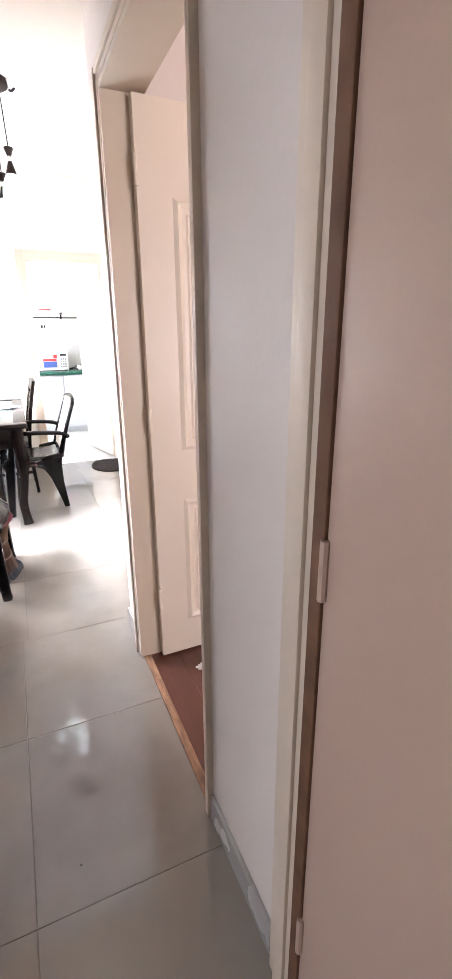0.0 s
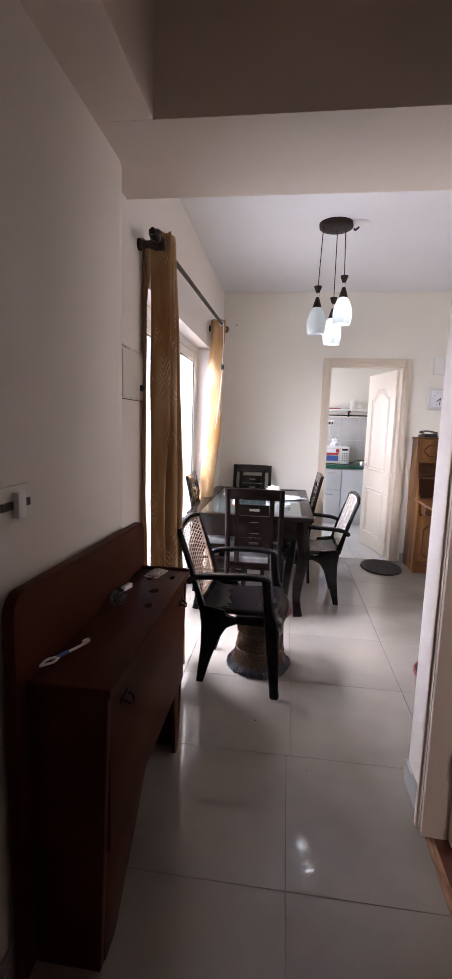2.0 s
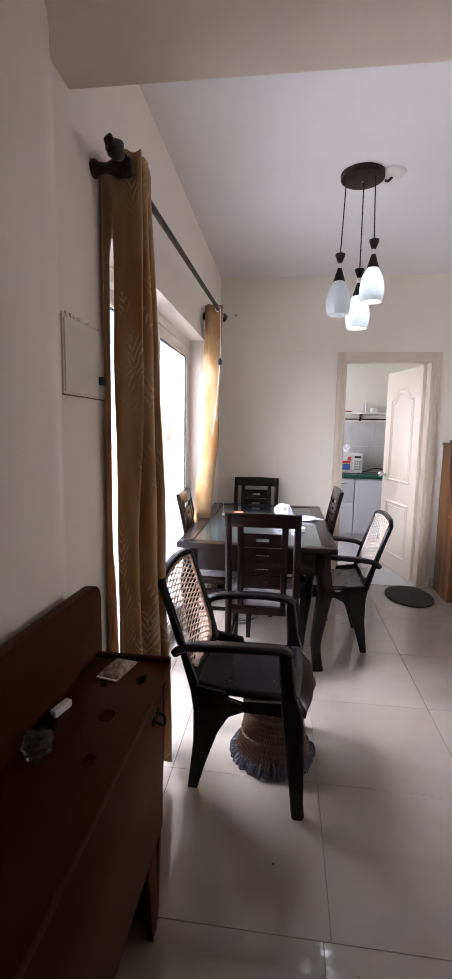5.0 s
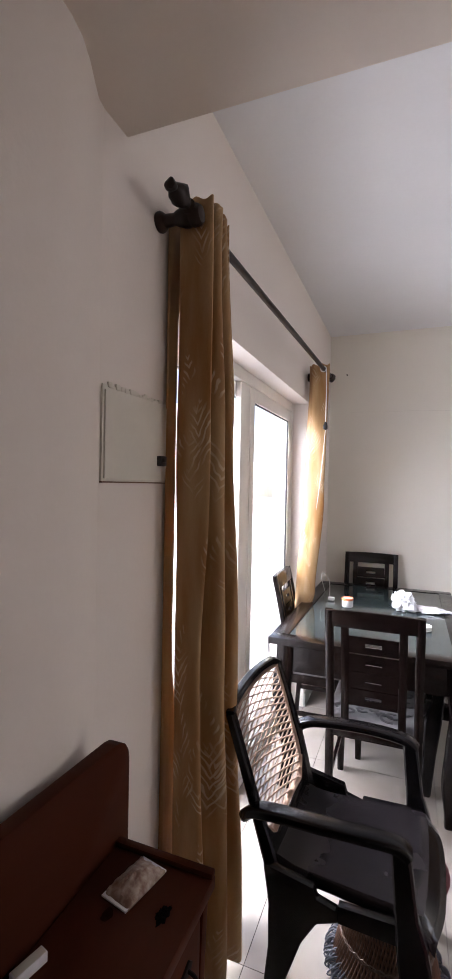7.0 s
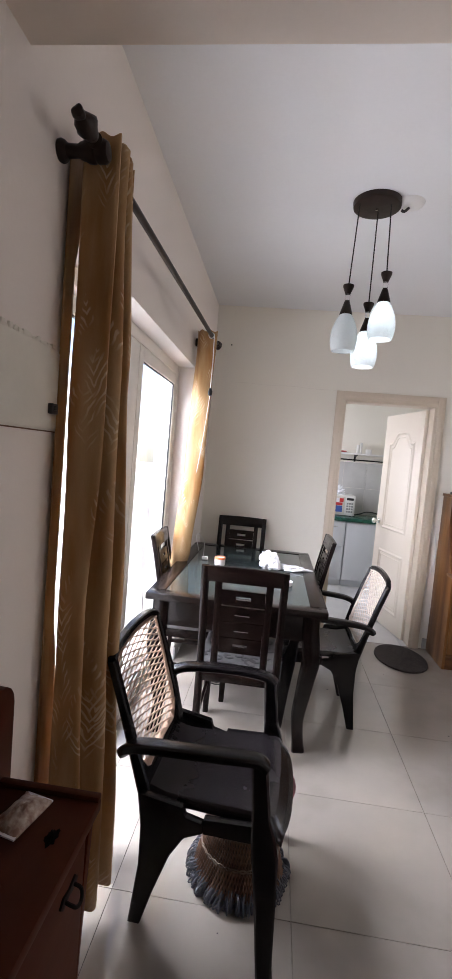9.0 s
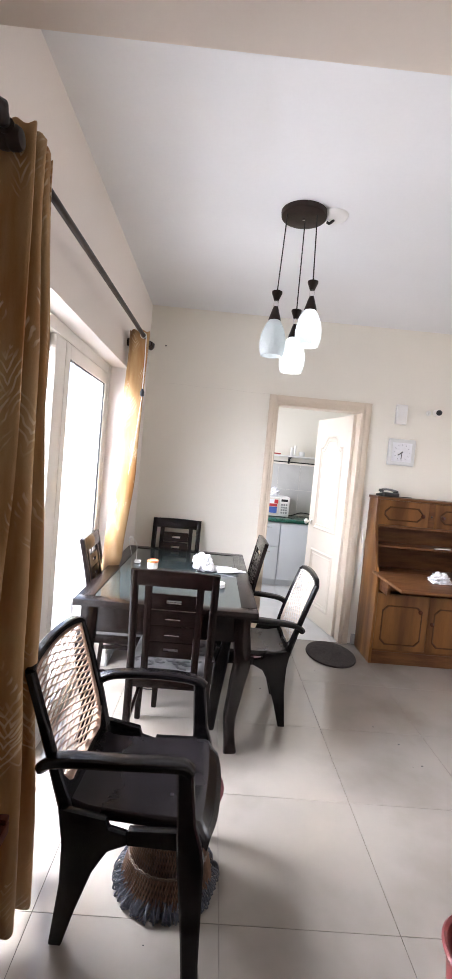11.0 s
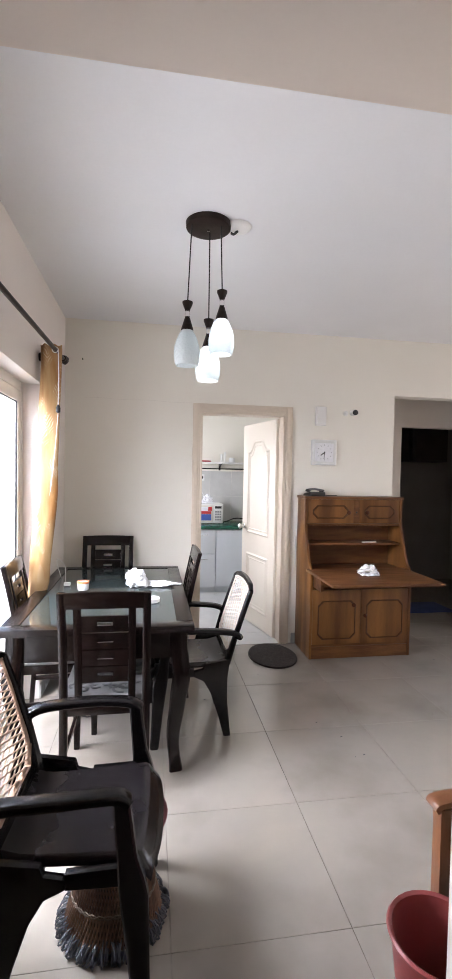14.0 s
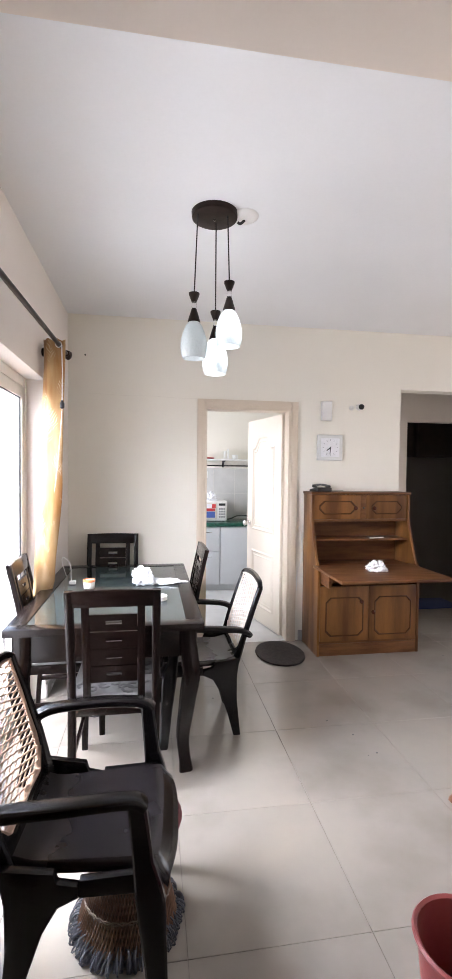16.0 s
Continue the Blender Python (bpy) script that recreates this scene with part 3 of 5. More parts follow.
for y0, y1, x0, x1 in ((W0 + 0.05, 4.33, -0.175, -0.147), (4.25, W1 - 0.025, -0.143, -0.115)):
    bar(y0, 0.03, y0 + 0.07, WT - 0.06, "sash_stile", x0, x1)
    bar(y1 - 0.07, 0.03, y1, WT - 0.06, "sash_stile", x0, x1)
    bar(y0 + 0.07, 0.03, y1 - 0.07, 0.11, "sash_rail", x0, x1)
    bar(y0 + 0.07, WT - 0.13, y1 - 0.07, WT - 0.06, "sash_rail", x0, x1)
    bm = B()
    box(bm, (x0 + x1) / 2 - 0.003, y0 + 0.07, 0.11, (x0 + x1) / 2 + 0.003, y1 - 0.07, WT - 0.13)
    b3 = B()
    for g in ((y0 + 0.07, 0.11, y0 + 0.077, WT - 0.13), (y1 - 0.077, 0.11, y1 - 0.07, WT - 0.13), (y0 + 0.077, WT - 0.137, y1 - 0.077, WT - 0.13), (y0 + 0.077, 0.11, y1 - 0.077, 0.117)):
        box(b3, (x0 + x1) / 2 - 0.006, g[0], g[1], (x0 + x1) / 2 + 0.006, g[2], g[3])
    part("gasket", b3, M_darkp, win, smooth=False)
    pane = part("pane", bm, M_glass, win, smooth=False)
    pane.visible_shadow = False

bar(4.11, 0.03, 4.249, WT - 0.06, "meeting_stile", -0.146, -0.117)

win2 = tagged(new("window_2"), kind="structure")
bm = B()
for a in ((3.3, 0.4, 5.5, 0.46), (3.3, 2.14, 5.5, 2.2), (3.3, 0.46, 3.36, 2.14), (5.44, 0.46, 5.5, 2.14), (4.37, 0.46, 4.43, 2.14)):
    box(bm, 7.1, a[0], a[1], 7.15, a[2], a[3])
part("window_frame", bm, M_upvc, win2)
win3 = tagged(new("window_3"), kind="structure")
bm = B()
for a in ((6.8, 1.1, 7.8, 1.15), (6.8, 2.05, 7.8, 2.1), (6.8, 1.15, 6.85, 2.05), (7.75, 1.15, 7.8, 2.05)):
    box(bm, 0.24, a[0], a[1], 0.28, a[2], a[3])
part("window_frame", bm, M_upvc, win3)

# ---- outside ----
bm = B()
box(bm, -1.6, 1.5, -0.15, -0.25, 6.6, -0.03)
structure("balcony_floor", bm, M_grout)
bm = B()
box(bm, -400, -400, -9.2, 400, 400, -9.0)
structure("ground", bm, M_ground)
rail = thing("balcony_railing", "painted steel balcony railing with upright bars", "railing", (-1.52, 0, 0))
for z in (0.08, 0.98):
    bm = B()
    box(bm, -0.02, 1.5, z, 0.02, 6.6, z + 0.04, 0.004)
    part("rail", bm, M_upvc, rail)
for i in range(40):
    bm = B()
    box(bm, -0.008, 1.6 + i * 0.125, 0.12, 0.008, 1.616 + i * 0.125, 0.98)
    part("baluster", bm, M_upvc, rail)
for y in (1.52, 4.05, 6.55):
    bm = B()
    box(bm, -0.02, y - 0.02, -0.03, 0.02, y + 0.02, 0.98)
    part("post", bm, M_upvc, rail)
tower = thing("apartment_building", "pale apartment building with rows of windows and balconies", "building", (-17, 16, -9))
bm = B()
box(bm, -6, -9, 0, 0, 12, 18)
part("wall", bm, M_render, tower, smooth=False)
bm = B()
box(bm, -6.3, -9.3, 18, 0.3, 12.3, 18.4)
part("roof", bm, M_render, tower, smooth=False)
for f in range(6):
    for k in range(6):
        y = -8 + k * 3.4
        wdw = new("window")
        wdw.parent = tower
        bm = B()
        box(bm, 0.0, y, 0.9 + f * 3, 0.06, y + 1.5, 2.3 + f * 3)
        part("window_frame", bm, M_upvc, wdw, smooth=False)
        bm = B()
        box(bm, 0.05, y + 0.08, 0.98 + f * 3, 0.08, y + 1.42, 2.22 + f * 3)
        part("pane", bm, M_facwin, wdw, smooth=False)
    bm = B()
    box(bm, 0, -9, f * 3 - 0.1, 0.9, 12, f * 3 + 0.08)
    part("balcony", bm, M_render, tower, smooth=False)

# ---- curtains ----


def curtain(top, bottom, plans, seed, name, label, x, eyelets):
    """A bunched sheet of cloth. plans: (height 0 to 1, fold line in plan) from the hem up; smooth between."""
    bm = B()
    plans = [(h, smooth_path([(p[0], p[1], 0) for p in pts], 7)) for h, pts in plans]
    nv = 40
    grid, across = [], len(plans[0][1])
    for j in range(nv + 1):
        h = j / nv
        k = max(i for i in range(len(plans) - 1) if plans[i][0] <= h or i == 0)
        f = (h - plans[k][0]) / (plans[k + 1][0] - plans[k][0])
        f = f * f * (3 - 2 * f)
        row = []
        for i in range(across):
            p, q = Vector(plans[k][1][i]), Vector(plans[k + 1][1][i])
            c = p.lerp(q, f)
            wob = noise.noise(Vector((i * 0.12, h * 5, seed))) * 0.007
            row.append(bm.verts.new((c.x + wob, c.y + wob * 0.6, bottom + (top - bottom) * h + (0.010 * math.sin(i * 0.45) if j == 0 else 0) - (0.006 * (1 - math.cos(i * 0.9)) if j == nv else 0))))
        grid.append(row)
    for j in range(nv):
        for i in range(across - 1):
            bm.faces.new((grid[j][i], grid[j][i + 1], grid[j + 1][i + 1], grid[j + 1][i]))
    layer = bm.loops.layers.uv.new("UVMap")
    bm.verts.index_update()
    line = plans[-1][1]
    run = [0.0]
    for i in range(1, across):
        run.append(run[-1] + (Vector(line[i]) - Vector(line[i - 1])).length)
    for f in bm.faces:
        for lp in f.loops:
            k = lp.vert.index
            lp[layer].uv = (run[k % across], (k // across) / nv * 2.3)
    root = thing(name, label, "curtain", group="dining window curtains")
    ob = part("cloth", bm, M_curtain, root)
    s = ob.modifiers.new("thickness", "SOLIDIFY")
    s.thickness = 0.003
    for y in eyelets:
        b2 = B()
        tube(b2, [(x + 0.026 * math.cos(t * math.tau / 12), y, top - 0.052 + 0.026 * math.sin(t * math.tau / 12)) for t in range(13)], 0.006, 6)
        part("eyelet", b2, M_bronze, root)
    return root


RODX, RODZ = 0.10, 2.262
FOLDS_1 = [
    (0.0, [(0.062, 3.125), (0.12, 3.13), (0.175, 3.14), (0.15, 3.175), (0.09, 3.185), (0.205, 3.20), (0.215, 3.235), (0.09, 3.25), (0.15, 3.275), (0.235, 3.29), (0.23, 3.33), (0.13, 3.34), (0.17, 3.37), (0.20, 3.38), (0.13, 3.42), (0.075, 3.47), (0.115, 3.55)]),
    (0.42, [(0.055, 3.13), (0.09, 3.128), (0.125, 3.14), (0.10, 3.165), (0.055, 3.175), (0.155, 3.185), (0.165, 3.21), (0.055, 3.22), (0.10, 3.245), (0.178, 3.255), (0.17, 3.29), (0.06, 3.30), (0.12, 3.32), (0.165, 3.33), (0.10, 3.35), (0.06, 3.38), (0.105, 3.43)]),
    (0.72, [(0.053, 3.13), (0.10, 3.127), (0.145, 3.135), (0.12, 3.155), (0.055, 3.165), (0.14, 3.178), (0.155, 3.20), (0.05, 3.21), (0.10, 3.23), (0.165, 3.24), (0.15, 3.26), (0.09, 3.27), (0.13, 3.285), (0.15, 3.30), (0.10, 3.31), (0.065, 3.33), (0.10, 3.345)]),
    (1.0, [(0.05, 3.13), (0.095, 3.127), (0.142, 3.133), (0.11, 3.15), (0.06, 3.165), (0.135, 3.172), (0.14, 3.19), (0.07, 3.205), (0.09, 3.22), (0.135, 3.228), (0.13, 3.25), (0.07, 3.262), (0.10, 3.275), (0.128, 3.285), (0.09, 3.295), (0.07, 3.305), (0.10, 3.315)]),
]
FOLDS_1[0] = (0.0, [(0.06 + (x - 0.06) * 0.78, y) for x, y in FOLDS_1[0][1]])
curt = curtain(2.295, 0.085, FOLDS_1, 3, "curtain", "gold-brown curtain with pale leaf sprigs, bunched beside the sideboard", RODX, (3.15, 3.19, 3.24, 3.275))
FOLDS_2 = [
    (0.0, [(-0.07, 5.03), (-0.03, 4.99), (0.0, 4.98), (0.02, 5.01), (-0.03, 5.04), (0.01, 5.06), (0.0, 5.08), (-0.05, 5.09), (-0.02, 5.11)]),
    (0.14, [(-0.035, 5.03), (0.0, 4.99), (0.045, 4.98), (0.085, 5.01), (0.02, 5.04), (0.07, 5.06), (0.05, 5.08), (0.0, 5.09), (0.03, 5.11)]),
    (0.50, [(0.005, 5.02), (0.05, 4.985), (0.10, 4.98), (0.138, 5.00), (0.06, 5.03), (0.12, 5.05), (0.11, 5.07), (0.05, 5.08), (0.08, 5.10)]),
    (1.0, [(0.028, 5.02), (0.06, 4.985), (0.11, 4.98), (0.155, 4.995), (0.07, 5.03), (0.14, 5.05), (0.13, 5.07), (0.07, 5.08), (0.11, 5.10)]),
]
curtain(2.30, 0.60, FOLDS_2, 8, "curtain", "sunlit pale gold curtain with leaf sprigs, gathered behind the table", RODX, (4.985, 5.03, 5.075))

bm = B()
rows_ = []
for j in range(25):
    h = j / 24
    rows_.append([bm.verts.new((0.006 + 0.003 * abs(math.sin(k * 1.7 + h * 3)), 3.138 + (0.0115 + 0.016 * max(0, 1 - h / 0.42) ** 0.5 + 0.03 * max(0, h - 0.9) / 0.1) * k, 0.03 + 2.24 * h)) for k in range(6)])
for j in range(24):
    for k in range(5):
        bm.faces.new((rows_[j][k], rows_[j][k + 1], rows_[j + 1][k + 1], rows_[j + 1][k]))
back = part("turned_edge", bm, M_curtain, curt)
back.modifiers.new("thickness", "SOLIDIFY").thickness = 0.003

rod = thing("curtain_rod", "dark bronze curtain rod with turned finials and brackets", "curtain rod", (RODX, 0, RODZ))
bm = B()
tube(bm, [(0, 3.07, -0.025), (0.035, 5.16, -0.008)], 0.0125, 12)
part("rod", bm, M_bronze, rod)
FIN = [(r_ * 0.84, z_ * 0.78) for r_, z_ in ((0.013, 0), (0.024, 0.006), (0.024, 0.016), (0.014, 0.022), (0.02, 0.036), (0.031, 0.06), (0.033, 0.08), (0.026, 0.105), (0.015, 0.12), (0.018, 0.13), (0.016, 0.142), (0.003, 0.15))]
for y, s in ((3.08, -1), (5.15, 1)):
    bm = B()
    lathe(bm, FIN, 18)
    for v in bm.verts:
        ang = math.atan2(v.co.y, v.co.x)
        swell = 1 + 0.14 * math.sin(3 * ang + v.co.z * 95) * (v.co.z > 0.02)
        v.co.x *= swell
        v.co.y *= swell
    for v in bm.verts:
        v.co = Vector((v.co.x + (0.035 if s > 0 else 0), y + s * v.co.z, v.co.y - 0.016 + 0.009 * s))
    part("finial", bm, M_bronze, rod)
for y in (3.095, 5.10):
    bm = B()
    lathe(bm, [(0.026, 0), (0.028, 0.008), (0.024, 0.016), (0.018, 0.022), (0.016, 0.05), (0.021, 0.06), (0.023, 0.068), (0.028, 0.078), (0.029, 0.09), (0.026, 0.097), (0.029, 0.104), (0.028, 0.118), (0.022, 0.128), (0.01, 0.132)], 16)
    for v in bm.verts:
        v.co = Vector((v.co.z - RODX, y + v.co.x, v.co.y - (0.036 if y < 4 else 0.02)))
    part("bracket", bm, M_bronze, rod)
cord = thing("curtain_pull", "thin white cord with dark toggle looped over the rod", "cord", (RODX + 0.03, 4.93, -0.01))
bm = B()
tube(bm, [(0.018 * math.cos(t * math.tau / 12), 0.004 * math.sin(t), RODZ + 0.018 * math.sin(t * math.tau / 12)) for t in range(13)], 0.0025, 6)
part("loop", bm, M_white, cord)
bm = B()
tube(bm, [(0.018, 0, RODZ), (0.022, 0, 2.1), (0.02, 0, 1.93)], 0.003, 6)
tube(bm, smooth_path([(0.02, 0, 1.88), (-0.01, 0.04, 1.6), (-0.055, 0.05, 1.2), (-0.09, 0.05, 0.85)]), 0.0018, 6)
part("string", bm, M_white, cord)
bm = B()
lathe(bm, [(0.004, 0), (0.013, 0.005), (0.014, 0.03), (0.006, 0.05)], 12, (0.02, 0, 1.88))
part("toggle", bm, M_darkp, cord)

# ---- sideboard ----
sb = thing("sideboard", "reddish-brown veneered low sideboard with raised back against the hall wall", "sideboard")
bm = B()
pts = [(1.81, 0.0)]
pts += [(1.81 + 0.05 * (1 - math.cos(a)), 0.975 + 0.05 * math.sin(a)) for a in (0, 0.4, 0.8, 1.2, 1.57)]
pts += [(2.80 - 0.05 * (1 - math.cos(a)), 0.95 + 0.05 * math.sin(a)) for a in (1.57, 1.2, 0.8, 0.4, 0)]
pts += [(2.80, 0.0)]
prism(bm, pts, "x", 0.095, 0.125, 0.004)
part("back_panel", bm, M_maroon, sb)
bm = B()
box(bm, 0.127, 1.85, 0.775, 0.335, 2.765, 0.80, 0.004)
part("top", bm, M_maroon, sb)
bm = B()
box(bm, 0.127, 2.748, 0.8, 0.335, 2.765, 0.812, 0.004)
part("end_lip", bm, M_maroon, sb)
for y0, y1, nm in ((1.86, 1.885, "side_panel"), (2.735, 2.757, "side_panel")):
    bm = B()
    prism(bm, [(0.127, 0.0), (0.30, 0.0), (0.325, 0.773), (0.127, 0.773)], "y", y0, y1, 0.002)
    part(nm, bm, M_maroon, sb)
bm = B()
prism(bm, [(1.887, 0.33), (2.62, 0.33), (2.733, 0.33), (2.733, 0.772), (1.887, 0.772)], "x", 0.30, 0.32, 0.002)
part("front_flap", bm, M_maroon, sb)
bm = B()
prism(bm, [(1.887, 0.0), (1.96, 0.0), (2.30, 0.328), (1.887, 0.328)], "x", 0.285, 0.303, 0.002)
part("leg_panel", bm, M_maroon, sb)
bm = B()
prism(bm, [(2.69, 0.0), (2.733, 0.0), (2.733, 0.328), (2.64, 0.328)], "x", 0.285, 0.303, 0.002)
part("leg_panel", bm, M_maroon, sb)
bm = B()
box(bm, 0.13, 1.887, 0.33, 0.285, 2.733, 0.345)
part("bottom_shelf", bm, M_maroon, sb)
for y in (1.99, 2.66):
    bm = B()
    tube(bm, smooth_path([(0.322, y - 0.018, 0.70), (0.336, y - 0.018, 0.695), (0.342, y - 0.012, 0.688), (0.344, y, 0.684), (0.342, y + 0.012, 0.688), (0.336, y + 0.018, 0.695), (0.322, y + 0.018, 0.70)]), 0.0035, 8)
    prism(bm, [(y - 0.036, 0.70), (y - 0.024, 0.712), (y, 0.706), (y + 0.024, 0.712), (y + 0.036, 0.70), (y + 0.024, 0.688), (y, 0.694), (y - 0.024, 0.688)], "x", 0.3195, 0.324, 0.001)
    part("handle", bm, M_iron, sb)

# ---- plastic armchair with a cane back ----


def plastic_chair(name, label, at, rz, group=""):
    r = thing(name, label, "chair", at, rz, group)

    def ease(t):
        t = max(0.0, min(1.0, t))
        return t * t * (3 - 2 * t)
    bm = B()
    n = 20
    grid = []
    for i in range(n + 1):
        row = []
        for j in range(n + 1):
            u, v = i / n, j / n * 2 - 1
            x = -0.235 + 0.468 * u - 0.03 * ease((u - 0.8) / 0.2) * abs(v) ** 3
            y = v * (0.198 + 0.032 * u)
            z = 0.438 + 0.008 * u - 0.020 * (1 - v * v) * math.sin(math.pi * min(1, u * 1.08)) + 0.016 * ease((0.18 - u) / 0.18)
            z -= 0.050 * ease((u - 0.86) / 0.14) ** 1.4 + 0.024 * ease((abs(v) - 0.9) / 0.1)
            row.append(bm.verts.new((x, y, z)))
        grid.append(row)
    for i in range(n):
        for j in range(n):
            bm.faces.new((grid[i][j], grid[i + 1][j], grid[i + 1][j + 1], grid[i][j + 1]))
    ob = part("seat", bm, M_seatplastic, r, "worn glossy black moulded seat, its sheen partly put into the colour")
    s = ob.modifiers.new("thickness", "SOLIDIFY")
    s.thickness = 0.007
    for sgn in (-1, 1):
        bm = B()
        loft(bm, [(0.186, sgn * 0.266, 0, 0.021, 0.019), (0.187, sgn * 0.266, 0.012, 0.025, 0.021), (0.183, sgn * 0.264, 0.04, 0.024, 0.018), (0.172, sgn * 0.26, 0.2, 0.030, 0.018), (0.158, sgn * 0.253, 0.36, 0.039, 0.019), (0.150, sgn * 0.252, 0.41, 0.036, 0.018), (0.138, sgn * 0.252, 0.47, 0.027, 0.016), (0.124, sgn * 0.255, 0.60, 0.024, 0.018), (0.120, sgn * 0.256, 0.635, 0.023, 0.022)])
        part("front_leg", bm, M_black, r)
        bm = B()
        prism(bm, [(-0.252, 0.0), (-0.212, 0.0), (-0.175, 0.13), (-0.128, 0.27), (-0.085, 0.345), (-0.030, 0.372), (-0.030, 0.405), (-0.085, 0.418), (-0.095, 0.448), (-0.235, 0.470), (-0.222, 0.36), (-0.225, 0.22)], "y", -0.013, 0.013, 0.005)
        for v in bm.verts:
            v.co.y += sgn * (0.190 + 0.105 * v.co.z)
        part("rear_leg", bm, M_black, r)
        bm = B()
        prism(bm, [(-0.03, 0.374), (0.165, 0.374), (0.165, 0.430), (-0.03, 0.420)], "y", sgn * 0.232 - 0.012, sgn * 0.232 + 0.012, 0.003)
        part("side_rail", bm, M_black, r)
        bm = B()
        pts = smooth_path([(-0.282, sgn * 0.252, 0.592), (-0.262, sgn * 0.262, 0.617), (-0.20, sgn * 0.272, 0.634), (-0.05, sgn * 0.276, 0.645), (0.06, sgn * 0.268, 0.646), (0.115, sgn * 0.259, 0.640), (0.140, sgn * 0.256, 0.622)], 5)
        tube(bm, pts, 1.0, 12, (0.027, 0.015))
        part("armrest", bm, M_black, r)
        bm = B()
        tube(bm, [(-0.222, sgn * 0.205, 0.43), (-0.262, sgn * 0.224, 0.58), (-0.31, sgn * 0.226, 0.73), (-0.352, sgn * 0.222, 0.848)], [1.5, 1.15, 1, 1], 8, (0.014, 0.014))
        part("back_post", bm, M_black, r)
        bm = B()
        prism(bm, [(sgn * 0.21, 0.44), (sgn * 0.21, 0.555), (sgn * 0.165, 0.497), (sgn * 0.12, 0.474), (0.0, 0.466), (0.0, 0.44)], "x", -0.008, 0.008, 0.003)
        for v in bm.verts:
            v.co.x += -0.222 - 0.30 * (v.co.z - 0.44)
        part("back_web", bm, M_black, r)
    bm = B()
    tube(bm, smooth_path([(-0.352, -0.224, 0.846), (-0.361, -0.16, 0.872), (-0.366, 0, 0.884), (-0.361, 0.16, 0.872), (-0.352, 0.224, 0.846)], 5), 1.0, 8, (0.014, 0.014))
    part("top_rail", bm, M_black, r)
    bm = B()
    box(bm, -0.215, -0.2, 0.392, -0.185, 0.2, 0.43, 0.006)
    box(bm, 0.135, -0.235, 0.35, 0.155, 0.235, 0.385, 0.004)
    part("cross_brace", bm, M_black, r)

    def back(u, v):
        z = 0.485 + (0.846 + 0.018 * (1 - (2 * u - 1) ** 2) - 0.485) * v
        hw = 0.190 + 0.022 * min(1, v * 2)
        x = -0.236 - 0.116 * v - 0.008 * (1 - (2 * u - 1) ** 2)
        return Vector((x, (2 * u - 1) * hw, z))
    bm = B()
    for a, b in (((0.12, 0), (0.88, 0)), ((0.88, 0), (1, 0.14)), ((1, 0.14), (1, 1)), ((1, 1), (0, 1)), ((0, 1), (0, 0.14)), ((0, 0.14), (0.12, 0))):
        pts = [back(a[0] + (b[0] - a[0]) * t / 8, a[1] + (b[1] - a[1]) * t / 8) for t in range(9)]
        tube(bm, pts, 1.0, 6, (0.011, 0.005))
    part("cane_border", bm, M_cane, r, "tan moulded border round the cane")
    bm = B()
    rows, waves = 34, 5
    for i in range(rows):
        pts = []
        for t in range(waves * 10 + 1):
            u = t / (waves * 10)
            v = (i + 0.5) / rows + 0.37 / rows * math.cos(u * math.tau * waves + i * math.pi)
            if 0.14 - v <= min(u, 1 - u) * 1.17:
                pts.append(back(u, v))
        tube(bm, pts, 1.0, 4, (0.0023, 0.0022))
    part("cane_mesh", bm, M_cane, r, "tan cane-pattern openwork panel")
    return r


CH1 = (0.54, 3.458, 0)
chair_a = plastic_chair("plastic_armchair", "black plastic armchair with tan cane back over the reed stool", CH1, -2.5, "plastic armchairs")
chair_b = copy_thing(chair_a, pose(0.935, 4.76, 0, 0, 0, 181))
for o in chair_b.children:
    if o.name.startswith("cane"):
        o.data = o.data.copy()
        o.data.materials[0] = M_litcane
chair_b["label"] = "black plastic armchair with cane back coloured as strongly lit, facing the dining table"

# ---- dining table ----
TX0, TX1, TY0, TY1, TZ = 0.01, 0.94, 4.22, 5.74, 0.765
tb = thing("dining_table", "espresso-stained dining table with inset dark glass top", "table")
bm = B()
w = 0.085
box(bm, TX0, TY0, TZ - 0.035, TX1, TY0 + w, TZ, 0.006)
box(bm, TX0, TY1 - w, TZ - 0.035, TX1, TY1, TZ, 0.006)
box(bm, TX0, TY0 + w, TZ - 0.035, TX0 + w, TY1 - w, TZ, 0.004)
box(bm, TX1 - w, TY0 + w, TZ - 0.035, TX1, TY1 - w, TZ, 0.004)
part("top_frame", bm, M_espresso, tb)
bm = B()
box(bm, TX0 + w, 4.93, TZ - 0.03, TX1 - w, 4.99, TZ - 0.008, 0.003)
part("crossbar", bm, M_espresso, tb)
bm = B()
box(bm, TX0 + w, TY0 + w, TZ - 0.016, TX1 - w, TY1 - w, TZ - 0.004)
part("glass_top", bm, M_tglass, tb, "dark tinted inset glass", smooth=False)
